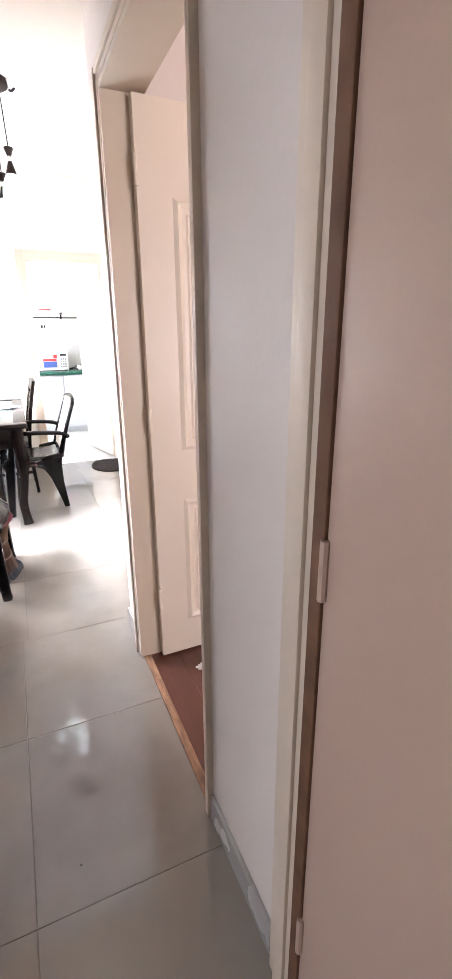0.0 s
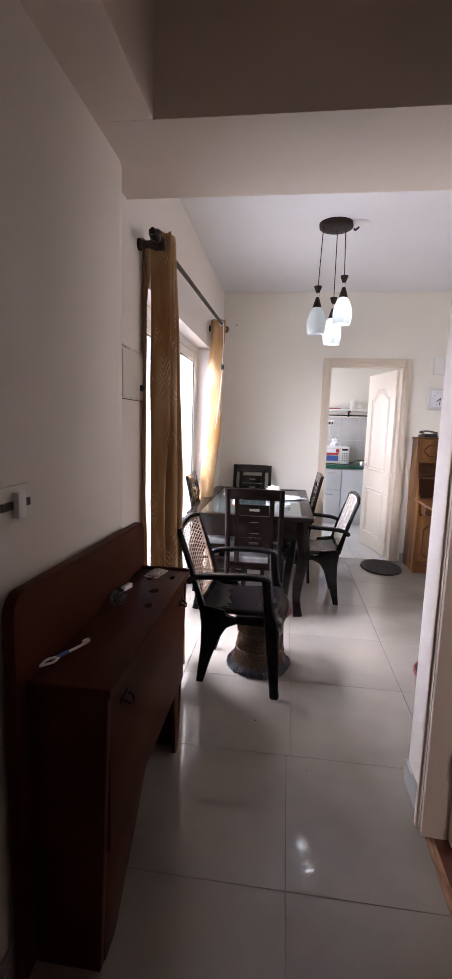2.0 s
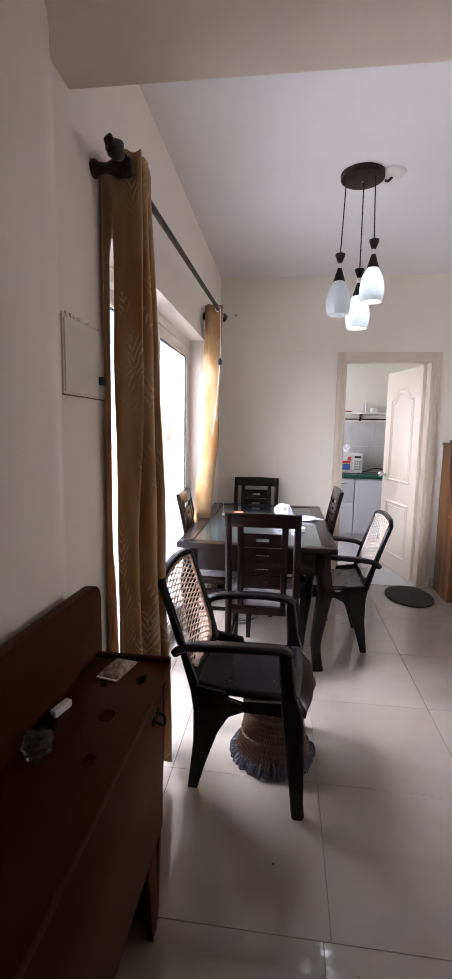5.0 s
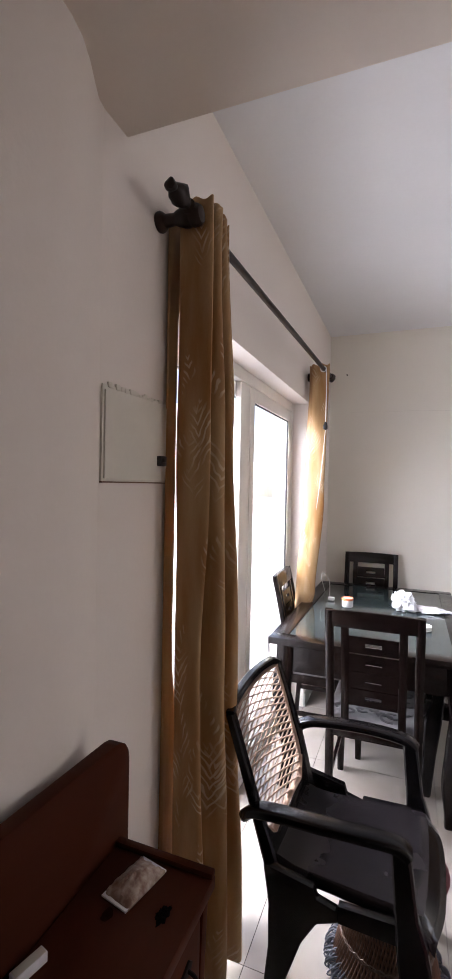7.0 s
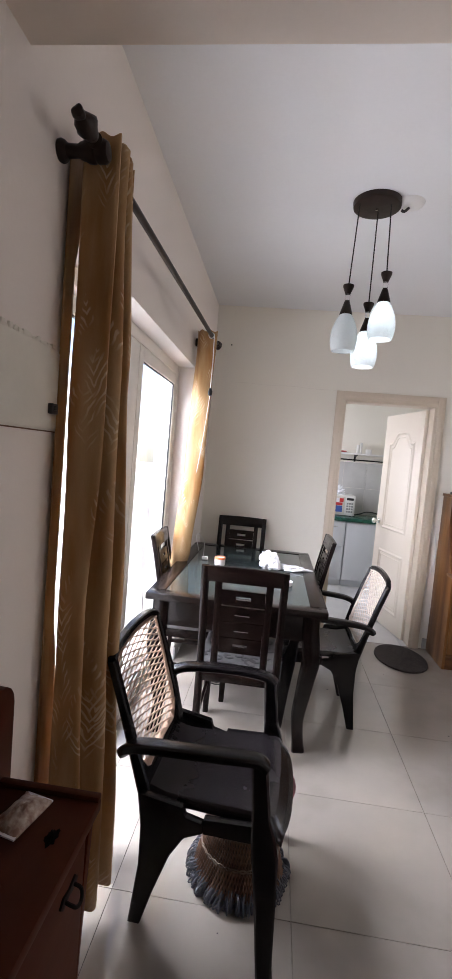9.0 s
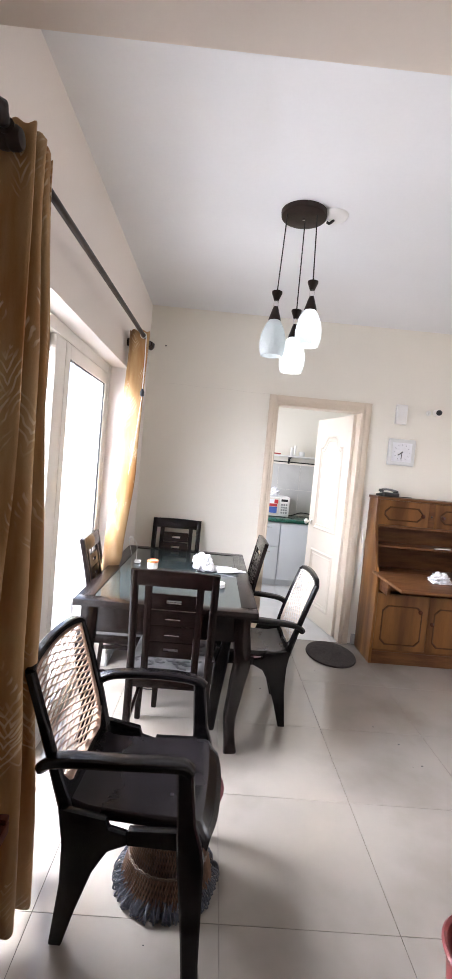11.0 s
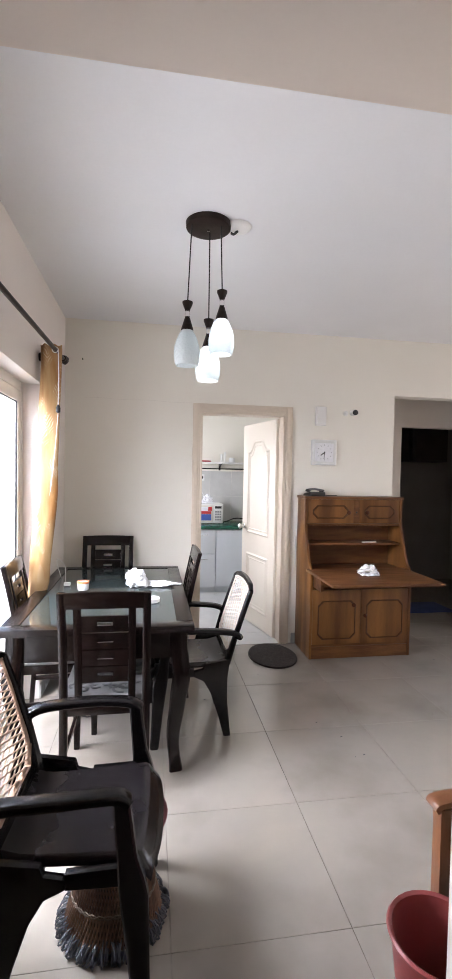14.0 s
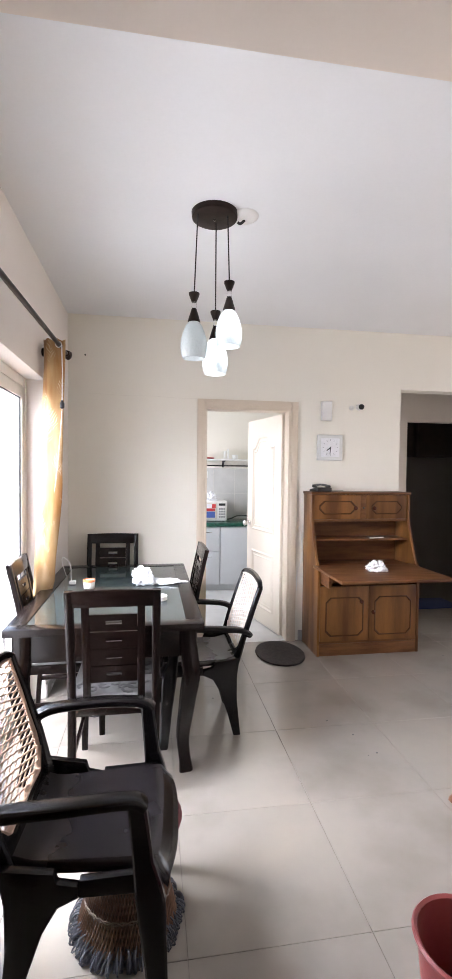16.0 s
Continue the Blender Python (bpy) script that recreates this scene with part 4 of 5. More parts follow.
for a in ((TX0 + 0.06, TY0 + 0.05, TX1 - 0.06, TY0 + 0.075), (TX0 + 0.06, TY1 - 0.075, TX1 - 0.06, TY1 - 0.05),
          (TX0 + 0.05, TY0 + 0.09, TX0 + 0.075, TY1 - 0.09), (TX1 - 0.075, TY0 + 0.09, TX1 - 0.05, TY1 - 0.09)):
    bm = B()
    box(bm, a[0], a[1], TZ - 0.175, a[2], a[3], TZ - 0.036, 0.003)
    part("apron", bm, M_espresso, tb)
for x, sx in ((TX0 + 0.075, -1), (TX1 - 0.075, 1)):
    for y, sy in ((TY0 + 0.075, -1), (TY1 - 0.075, 1)):
        bm = B()
        line = []
        for k in range(25):
            z = (TZ - 0.036) * (1 - k / 24)
            out = 0.016 * math.exp(-((z - 0.50) / 0.10) ** 2) - 0.020 * math.exp(-((z - 0.16) / 0.13) ** 2)
            girth = 1.22 if z > 0.5 else 0.82 + 0.40 * max(0, (z - 0.10) / 0.40) + 0.14 * math.exp(-(z / 0.03) ** 2)
            line.append(((x + sx * out, y + sy * out, z), girth))
        tube(bm, [p for p, g in line], [g for p, g in line], 12, (0.037, 0.037))
        part("leg", bm, M_espresso, tb)

# ---- dining chairs ----


def swirls(bm, rnd, w, d, z):
    for _ in range(24):
        cx, cy, rr = rnd.uniform(-w, w) * 0.78, rnd.uniform(-d, d) * 0.78, rnd.uniform(0.025, 0.045)
        a0 = rnd.uniform(0, 6)
        tube(bm, [(cx + rr * (0.3 + 0.7 * t / 10) * math.cos(a0 + t * 0.5), cy + rr * (0.3 + 0.7 * t / 10) * math.sin(a0 + t * 0.5), z) for t in range(11)], 1, 4, (0.008, 0.002))


def dining_chair(name, label, at, rz, group):
    """Faces local +y; its back is at -y."""
    r = thing(name, label, "chair", at, rz, group)
    hw = 0.205
    TOP = 0.99
    def lean(z):
        return -0.2 - (0.035 * max(0, z - 0.45) / 0.55 + 0.065 * (max(0, z - 0.45) / 0.55) ** 1.5)
    for s in (-1, 1):
        bm = B()
        zs = [0, 0.25, 0.45, 0.6, 0.75, 0.88, TOP - 0.01]
        tube(bm, [(s * (hw - 0.018), lean(z) + (0.0 if z > 0.3 else -0.02 * (1 - z / 0.3)), z) for z in zs], 1.0, 8, (0.019, 0.014))
        part("rear_leg", bm, M_espresso, r)
        bm = B()
        tube(bm, [(s * (hw - 0.02), 0.2, 0), (s * (hw - 0.02), 0.2, 0.2), (s * (hw - 0.02), 0.2, 0.43)], [0.8, 1, 1.1], 8, (0.02, 0.02))
        part("front_leg", bm, M_espresso, r)
        bm = B()
        box(bm, s * 0.185 - 0.01, -0.2, 0.37, s * 0.185 + 0.01, 0.2, 0.42, 0.002)
        part("side_rail", bm, M_espresso, r)
        bm = B()
        box(bm, s * 0.121 - 0.017, -0.009, 0.41, s * 0.121 + 0.017, 0.009, 0.91, 0.003)
        bmesh.ops.bisect_plane(bm, geom=bm.verts[:] + bm.edges[:] + bm.faces[:], plane_co=(0, 0, 0.58), plane_no=(0, 0, 1))
        bmesh.ops.bisect_plane(bm, geom=bm.verts[:] + bm.edges[:] + bm.faces[:], plane_co=(0, 0, 0.75), plane_no=(0, 0, 1))
        for v in bm.verts:
            v.co.y += lean(v.co.z) + 0.002
        part("back_upright", bm, M_espresso, r)
        bm = B()
        box(bm, s * 0.185 - 0.008, -0.2, 0.18, s * 0.185 + 0.008, 0.2, 0.205, 0.002)
        part("stretcher", bm, M_espresso, r)

    def slat(z, h, x, slot, nm, thick=0.02, arch=0.0):
        bm = B()
        out = [(-x, z), (x, z)]
        out += [(x - 2 * x * k / 8, z + h + arch * math.sin(math.pi * k / 8)) for k in range(9)]
        y = lean(z + h / 2)
        tilt = (lean(z + h) - lean(z)) / h
        if slot:
            sw, sh, cz = 0.035, 0.009, z + h * 0.5
            for x0, x1, z0, z1 in ((-x, -sw, z, z + h), (sw, x, z, z + h), (-sw, sw, z, cz - sh), (-sw, sw, cz + sh, z + h)):
                box(bm, x0, y - thick / 2, z0, x1, y + thick / 2, z1)
        else:
            prism(bm, out, "y", y - thick / 2, y + thick / 2, 0.004)
        for v in bm.verts:
            v.co.y += tilt * (v.co.z - z - h / 2)
        part(nm, bm, M_espresso, r)
        if slot:
            bm = B()
            tube(bm, [(-0.036, y, z + h * 0.5 + 0.009), (0.036, y, z + h * 0.5 + 0.009)], 0.0025, 5)
            tube(bm, [(-0.036, y, z + h * 0.5 - 0.009), (0.036, y, z + h * 0.5 - 0.009)], 0.0025, 5)
            part("slot_trim", bm, M_chrome, r, "bright slot trim")
    slat(TOP - 0.085, 0.075, hw, False, "top_rail", 0.026, 0.006)
    for i in range(4):
        slat(0.543 + i * 0.083, 0.0775, 0.103, True, "back_slat", 0.014)
    slat(0.385, 0.05, 0.188, False, "lower_rail", 0.02)
    bm = B()
    box(bm, -0.19, 0.185, 0.37, 0.19, 0.205, 0.42, 0.002)
    part("front_rail", bm, M_espresso, r)
    bm = B()
    box(bm, -0.205, -0.195, 0.422, 0.205, 0.225, 0.475, 0.018, seg=3)
    part("seat_cushion", bm, M_seatcloth, r, "grey upholstered seat with black swirls")
    bm = B()
    swirls(bm, random.Random(5), 0.2, 0.2, 0.4755)
    tagged(part("swirl_pattern", bm, M_darkp, r, "black swirl pattern"), kind="stuff")
    return r


chA = dining_chair("dining_chair", "espresso wooden dining chair with slotted back, tucked at the table end", (0.52, 4.345, 0), 0, "dining chairs")
for (x, y, rz), lab in (((0.37, 5.66, 180), "espresso wooden dining chair against the far wall behind the table"),
                        ((0.205, 4.86, -88), "espresso wooden dining chair beside the balcony door"),
                        ((0.75, 5.25, 91), "espresso wooden dining chair at the table's open side")):
    c = copy_thing(chA, pose(x, y, 0, 0, 0, rz))
    c["label"] = lab

# ---- reed stool ----
st = thing("reed_stool", "round brown reed stool with grey tread base under the armchair", "stool", (0.612, 3.525, 0))


def stool_r(t):
    return 0.158 - 0.03 * math.sin(math.pi * min(1, t * 1.0)) + (0.0 if t < 0.5 else -0.005)
bm = B()
lathe(bm, [(stool_r(k / 10) - 0.012, 0.03 + 0.30 * k / 10) for k in range(11)], 32)
part("core", bm, M_stoolcore, st)
bm = B()
for i in range(84):
    for d in (-1, 1):
        pts = []
        for k in range(8):
            t = k / 7
            a = i / 84 * math.tau + d * t * 0.55
            rr = stool_r(t) + (0.002 if d > 0 else -0.003)
            pts.append((rr * math.cos(a), rr * math.sin(a), 0.03 + 0.30 * t))
        tube(bm, pts, 0.003, 4)
part("reeds", bm, M_cane2, st)
for z in (0.12, 0.22):
    rr = stool_r((z - 0.03) / 0.3) + 0.006
    bm = B()
    for d in (0, 1):
        tube(bm, [(rr * math.cos(t / 72 * math.tau), rr * math.sin(t / 72 * math.tau), z + 0.006 * math.sin(t * 1.5 + d * math.pi)) for t in range(73)], 0.0026, 5)
    part("binding", bm, M_binding, st, "twisted pale binding")
bm = B()
for i in range(190):
    a = (i + random.uniform(-0.6, 0.6)) / 190 * math.tau
    c, s_ = math.cos(a), math.sin(a)
    rr, up, tw = 0.146 + 0.020 * random.random(), random.uniform(0.028, 0.056), random.uniform(-0.02, 0.02)
    tx, ty = -s_ * tw, c * tw
    tube(bm, smooth_path([((rr - 0.035) * c, (rr - 0.035) * s_, 0.03), (rr * c + tx * 0.5, rr * s_ + ty * 0.5, up), ((rr + 0.02) * c + tx, (rr + 0.02) * s_ + ty, up * 0.6), ((rr + 0.023) * c + tx, (rr + 0.023) * s_ + ty, 0.006), ((rr - 0.01) * c, (rr - 0.01) * s_, 0.006)], 3), random.uniform(0.002, 0.0034), 6)
part("tread_fringe", bm, M_fringe, st, "grey looped tread round the base")
bm = B()
lathe(bm, [(0.02, 0.325), (0.155, 0.325), (0.172, 0.335), (0.178, 0.35), (0.168, 0.365), (0.02, 0.372)], 32)
part("seat_pad", bm, M_redcloth, st, "dark red padded seat")

# ---- writing bureau ----
BX0, BX1 = 2.02, 2.915
bu = thing("writing_bureau", "varnished teak bureau with its writing flap open, against the far wall", "cabinet")
for x0, x1 in ((BX0, BX0 + 0.022), (BX1 - 0.022, BX1)):
    bm = B()
    prism(bm, [(5.60, 0.0), (5.985, 0.0), (5.985, 1.32), (5.78, 1.32), (5.78, 1.09), (5.66, 0.78), (5.60, 0.72)], "x", x0, x1, 0.002)
    part("side_panel", bm, M_teakv, bu)
xi0, xi1 = BX0 + 0.023, BX1 - 0.023
for nm, z0, z1, y0 in (("top", 1.321, 1.342, 5.77), ("shelf", 1.09, 1.108, 5.785), ("shelf", 0.925, 0.94, 5.76), ("desk_shelf", 0.70, 0.72, 5.61), ("bottom_shelf", 0.10, 0.118, 5.61)):
    bm = B()
    if nm == "top":
        box(bm, BX0 - 0.008, y0, z0, BX1 + 0.008, 5.99, z1, 0.004)
    else:
        box(bm, xi0, y0, z0, xi1, 5.97, z1, 0.002)
    part(nm, bm, M_teak, bu)
bm = B()
box(bm, xi0, 5.972, 0.1, xi1, 5.984, 1.32)
part("back_panel", bm, M_teak, bu)
bm = B()
box(bm, xi0, 5.605, 0.0, xi1, 5.625, 0.098, 0.002)
part("plinth", bm, M_teak, bu)
xm = (BX0 + BX1) / 2


def octagon(bm, x0, x1, z0, z1, y, w, c):
    def o(i):
        a, b, d, e = x0 + i, x1 - i, z0 + i, z1 - i
        k = c * 0.9
        return [(a + k, d), (b - k, d), (b, d + k), (b, e - k), (b - k, e), (a + k, e), (a, e - k), (a, d + k)]
    a, b, m_ = o(0), o(w), o(w / 2)
    va = [bm.verts.new((p[0], y, p[1])) for p in a]
    vb = [bm.verts.new((p[0], y, p[1])) for p in b]
    vc = [bm.verts.new((p[0], y - 0.0045, p[1])) for p in m_]
    for i in range(8):
        j = (i + 1) % 8
        bm.faces.new((va[i], va[j], vc[j], vc[i]))
        bm.faces.new((vc[i], vc[j], vb[j], vb[i]))
        bm.faces.new((va[i], vb[i], vb[j], va[j]))


def bureau_door(x0, x1, z0, z1, y, knob_x, knob_z):
    bm = B()
    box(bm, x0, y, z0, x1, y + 0.018, z1, 0.002)
    d = part("door", bm, M_teakv, bu)
    bm = B()
    octagon(bm, x0 + 0.045, x1 - 0.045, z0 + 0.04, z1 - (0.05 if z1 - z0 < 0.3 else 0.09), y - 0.0005, 0.011, 0.045)
    part("moulding", bm, M_teakd, d, "dark octagonal moulding")
    bm = B()
    lathe(bm, [(0.006, 0), (0.007, 0.012), (0.016, 0.018), (0.017, 0.026), (0.004, 0.032)], 14)
    for v in bm.verts:
        v.co = Vector((knob_x + v.co.x, y - v.co.z, knob_z + v.co.y))
    part("knob", bm, M_knob, d, "round dark wooden knob")


bureau_door(xi0 + 0.002, 2.463, 1.11, 1.317, 5.785, 2.408, 1.205)
bureau_door(2.517, xi1 - 0.002, 1.11, 1.317, 5.785, 2.578, 1.205)
bm = B()
box(bm, 2.465, 5.787, 1.11, 2.515, 5.803, 1.317, 0.001)
rail = part("door_rail", bm, M_teak, bu)
bm = B()
lathe(bm, [(0.001, 0), (0.009, 0.001), (0.008, 0.004), (0.001, 0.005)], 12)
for v in bm.verts:
    v.co = Vector((2.49 + v.co.x, 5.787 - v.co.z, 1.205 + v.co.y))
part("lock", bm, M_darkp, rail)
bureau_door(xi0 + 0.002, xm - 0.002, 0.12, 0.575, 5.602, xm - 0.075, 0.45)
bureau_door(xm + 0.002, xi1 - 0.002, 0.12, 0.575, 5.602, xm + 0.03, 0.36)
for x0, y0 in ((BX0 + 0.03, 5.44), (xi1 - 0.032, 5.56)):
    bm = B()
    box(bm, x0, y0, 0.60, x0 + 0.024, 5.95, 0.69, 0.003)
    part("flap_support", bm, M_teak, bu)
for x0, x1 in ((BX0 + 0.06, xm - 0.006), (xm + 0.006, xi1 - 0.038)):
    bm = B()
    box(bm, x0, 5.612, 0.60, x1, 5.90, 0.69, 0.003)
    dr = part("drawer", bm, M_teakv, bu)
    bm = B()
    lathe(bm, [(0.005, 0), (0.006, 0.01), (0.012, 0.015), (0.012, 0.022), (0.003, 0.027)], 12)
    for v in bm.verts:
        v.co = Vector(((x0 + x1) / 2 + v.co.x, 5.612 - v.co.z, 0.645 + v.co.y))
    part("knob", bm, M_knob, dr, "small round dark knob")
bm = B()
box(bm, xi0 - 0.045, 5.06, 0.722, xi1 - 0.025, 5.66, 0.742, 0.003)
part("writing_flap", bm, M_teak, bu)

# ---- pendant lamp ----
PX, PY = 0.985, 4.33
pl = thing("pendant_lamp", "dark bronze ceiling canopy with three hanging frosted glass shades", "lamp", (PX, PY, 0))
bm = B()
lathe(bm, [(0.01, H - 0.03), (0.105, H - 0.03), (0.112, H - 0.026), (0.115, H - 0.001)], 40)
part("canopy", bm, M_bronze, pl)
bm = B()
lathe(bm, [(0.001, H - 0.04), (0.006, H - 0.038), (0.006, H - 0.03)], 10)
part("screw", bm, M_chrome, pl)
M_bulb = glow("lit_bulb", (0.93, 0.98, 1.0), 8.0)


def shade_material():
    m = bpy.data.materials.new("frosted_shade_glass")
    m.use_nodes = True
    n, l = m.node_tree.nodes, m.node_tree.links
    b = n["Principled BSDF"]
    b.inputs["Base Color"].default_value = (0.70, 0.73, 0.72, 1)
    b.inputs["Roughness"].default_value = 0.2
    no = n.new("ShaderNodeTexVoronoi")
    no.inputs["Scale"].default_value = 90
    tc = n.new("ShaderNodeTexCoord")
    l.new(tc.outputs["Object"], no.inputs["Vector"])
    bp = n.new("ShaderNodeBump")
    bp.inputs["Strength"].default_value, bp.inputs["Distance"].default_value = 0.8, 0.003
    l.new(no.outputs[0], bp.inputs["Height"])
    l.new(bp.outputs[0], b.inputs["Normal"])
    tr = n.new("ShaderNodeBsdfTranslucent")
    tr.inputs[0].default_value = (0.72, 0.76, 0.76, 1)
    mx = n.new("ShaderNodeMixShader")
    mx.inputs[0].default_value = 0.42
    l.new(b.outputs[0], mx.inputs[1])
    l.new(tr.outputs[0], mx.inputs[2])
    l.new(mx.outputs[0], n["Material Output"].inputs[0])
    return m


M_shade = shade_material()
for k, (dx, dy, zb, lit) in enumerate(((-0.102, -0.04, 2.052, False), (0.014, 0.04, 1.998, True), (0.069, -0.05, 2.115, True))):
    zt = zb - 0.033
    bm = B()
    tube(bm, [(dx * 0.85, dy * 0.85, H - 0.03), (dx, dy, zt + 0.345)], 0.0032, 10)
    part("cord", bm, M_darkp, pl)
    bm = B()
    lathe(bm, [(0.006, zt + 0.35), (0.026, zt + 0.348), (0.026, zt + 0.34), (0.012, zt + 0.305)], 20, (dx, dy, 0))
    cup = part("cup", bm, M_bronze, pl)
    bm = B()
    lathe(bm, [(0.010, zt + 0.275), (0.012, zt + 0.277), (0.012, zt + 0.304), (0.010, zt + 0.305)], 16, (dx, dy, 0))
    part("clear_collar", bm, M_clear, pl, "clear collar")
    bm = B()
    lathe(bm, [(0.010, zt + 0.275), (0.013, zt + 0.27), (0.03, zt + 0.215), (0.031, zt + 0.208), (0.02, zt + 0.2)], 20, (dx, dy, 0))
    part("shade_holder", bm, M_bronze, pl)
    bm = B()
    prof = [(0.028, 0.205), (0.039, 0.185), (0.052, 0.15), (0.061, 0.115), (0.065, 0.08), (0.0645, 0.05), (0.060, 0.02), (0.054, 0.0)]
    lathe(bm, [(r, zb + z * 0.85) for r, z in prof] + [(r - 0.004, zb + z * 0.85) for r, z in prof[::-1]], 28, (dx, dy, 0), close=False)
    sh = part("shade", bm, M_shade, pl, "frosted cracked-glass shade" + (" glowing" if lit else " dimmer"))
    sh.visible_shadow = True
    bm = B()
    lathe(bm, [(0.012, zb + 0.155), (0.014, zb + 0.125), (0.026, zb + 0.11), (0.03, zb + 0.085), (0.022, zb + 0.06), (0.004, zb + 0.05)], 16, (dx, dy, 0))
    part("bulb", bm, M_bulb if lit else glow("dim_bulb", (0.93, 0.97, 1.0), 1.2), pl)
rose = thing("ceiling_rose", "round white plastic ceiling rose beside the lamp canopy", "electrical fitting", (PX + 0.15, PY - 0.0, 0))
bm = B()
lathe(bm, [(0.01, H - 0.022), (0.045, H - 0.02), (0.066, H - 0.01), (0.072, H - 0.001)], 24)
part("cover", bm, M_white, rose)
bm = B()
tube(bm, smooth_path([(0.0, 0, H - 0.022), (-0.02, 0.0, H - 0.04), (-0.035, 0, H - 0.035)]), 0.007, 6)
part("wire", bm, M_darkp, rose)

# ---- things on the far wall ----
ck = thing("wall_clock", "white square wall clock with black hands", "clock", (2.25, FAR, 1.73))
bm = B()
box(bm, -0.118, -0.03, -0.115, 0.118, 0, 0.115, 0.012, seg=3)
part("case", bm, M_silver, ck)
bm = B()
box(bm, -0.085, -0.0335, -0.082, 0.085, -0.03, 0.082, 0.001)
part("dial", bm, M_paper, ck)
for k in range(12):
    a = k * math.tau / 12
    bm = B()
    box(bm, -0.002, -0.0355, 0.060, 0.002, -0.034, 0.072, m=Matrix.Rotation(a, 4, "Y"))
    part("hour_mark", bm, M_greyprint, ck)
for L_, ww, a in ((0.045, 0.004, radians(232)), (0.06, 0.003, radians(184))):
    bm = B()
    box(bm, -ww, -0.0375, -0.008, ww, -0.0362, L_, m=Matrix.Rotation(a, 4, "Y"))
    part("hand", bm, M_darkp, ck)
bell = thing("doorbell_chime", "white plastic door chime box on the far wall", "doorbell", (2.215, FAR, 2.055))
bm = B()
box(bm, -0.048, -0.032, -0.085, 0.048, 0, 0.085, 0.008, seg=3)
part("case", bm, M_white, bell)
bm = B()
box(bm, -0.03, -0.0345, -0.06, 0.03, -0.032, 0.06, 0.001)
part("front_plate", bm, M_white, bell)
cam_ = thing("security_camera", "small white wall camera with black lens", "camera", (2.50, FAR, 2.09))
bm = B()
lathe(bm, [(0.022, 0), (0.022, 0.01), (0.010, 0.015), (0.009, 0.03)], 18)
for v in bm.verts:
    v.co = Vector((-0.045 + v.co.x, -v.co.z, v.co.y))
part("mount", bm, M_white, cam_)
bm = B()
lathe(bm, [(0.008, -0.02), (0.02, -0.018), (0.027, -0.008), (0.028, 0.018), (0.025, 0.024), (0.017, 0.026)], 20)
for v in bm.verts:
    v.co = Vector((v.co.x + 0.3 * v.co.z, -0.06 - v.co.z, v.co.y))
part("body", bm, M_white, cam_)
bm = B()
lathe(bm, [(0.023, 0.026), (0.024, 0.034), (0.018, 0.042), (0.006, 0.045)], 20)
for v in bm.verts:
    v.co = Vector((v.co.x + 0.3 * v.co.z, -0.06 - v.co.z, v.co.y))
part("lens", bm, M_darkp, cam_, "black domed lens")
bm = B()
lathe(bm, [(0.006, 0), (0.006, 0.01)], 8)
for v in bm.verts:
    v.co = Vector((v.co.x, -v.co.z, v.co.y))
single("nail", bm, M_iron, "small dark nail in the cream far wall", "nail", (0.14, FAR, 2.45))

# telephone on the bureau
ph = thing("telephone", "black corded telephone lying on the bureau top", "telephone", (2.14, 5.90, 1.342), 10)
ph.scale = (1.0, 0.9, 0.85)
bm = B()
prism(bm, [(-0.08, 0), (0.08, 0), (0.08, 0.02), (-0.06, 0.045), (-0.08, 0.04)], "x", -0.07, 0.07, 0.006)
part("base", bm, M_darkp, ph)
bm = B()
tube(bm, smooth_path([(-0.085, -0.04, 0.05), (-0.07, -0.035, 0.065), (0, 0, 0.07), (0.08, 0.03, 0.058), (0.10, 0.04, 0.045)]), [1.3] * 5 + [0.9] * 15 + [1.2] * 5, 8, (0.02, 0.012))
part("handset", bm, M_darkp, ph)
bm = B()
tube(bm, smooth_path([(0.05, -0.05, 0.01), (0.1, -0.03, 0.006), (0.16, -0.04, 0.006), (0.22, -0.02, 0.006)]), 0.004, 6)
part("cord", bm, M_darkp, ph)


def crumple(name, at, size, seed, material, label, category, flat=0.5):
    rnd = random.Random(seed)
    bm = B()
    bmesh.ops.create_icosphere(bm, subdivisions=4, radius=1)
    off = Vector((rnd.uniform(0, 50), rnd.uniform(0, 50), 0))
    for v in bm.verts:
        n_ = abs(noise.noise(v.co * 1.8 + off)) * 1.1 + abs(noise.noise(v.co * 4.5 + off)) * 0.45
        p = v.co * (0.65 + n_ * 0.8)
        v.co = Vector((p.x * size[0], p.y * size[1], max(0, p.z * size[2] + size[2] * flat)))
    return single(name, bm, material, label, category, at)


crumple("crumpled_cloth", (2.42, 5.40, 0.742), (0.085, 0.06, 0.05), 4, M_paper, "crumpled white cloth on the bureau flap", "cloth")
bm = B()
box(bm, -0.07, -0.012, 0, 0.07, 0.012, 0.01, 0.003)
single("marker_pen", bm, M_white, "white pen lying on the bureau shelf", "pen", (2.62, 5.80, 0.94), 10)

bm = B()
tube(bm, smooth_path([(1.955, 5.995, 1.10), (1.99, 5.994, 1.0), (2.012, 5.994, 0.86), (2.008, 5.994, 0.74), (1.97, 5.994, 0.6), (1.965, 5.994, 0.45)]), 0.0035, 6)
single("wall_cable", bm, M_white, "thin white cable hanging on the wall beside the bureau", "cable")
bm = B()
pts = []
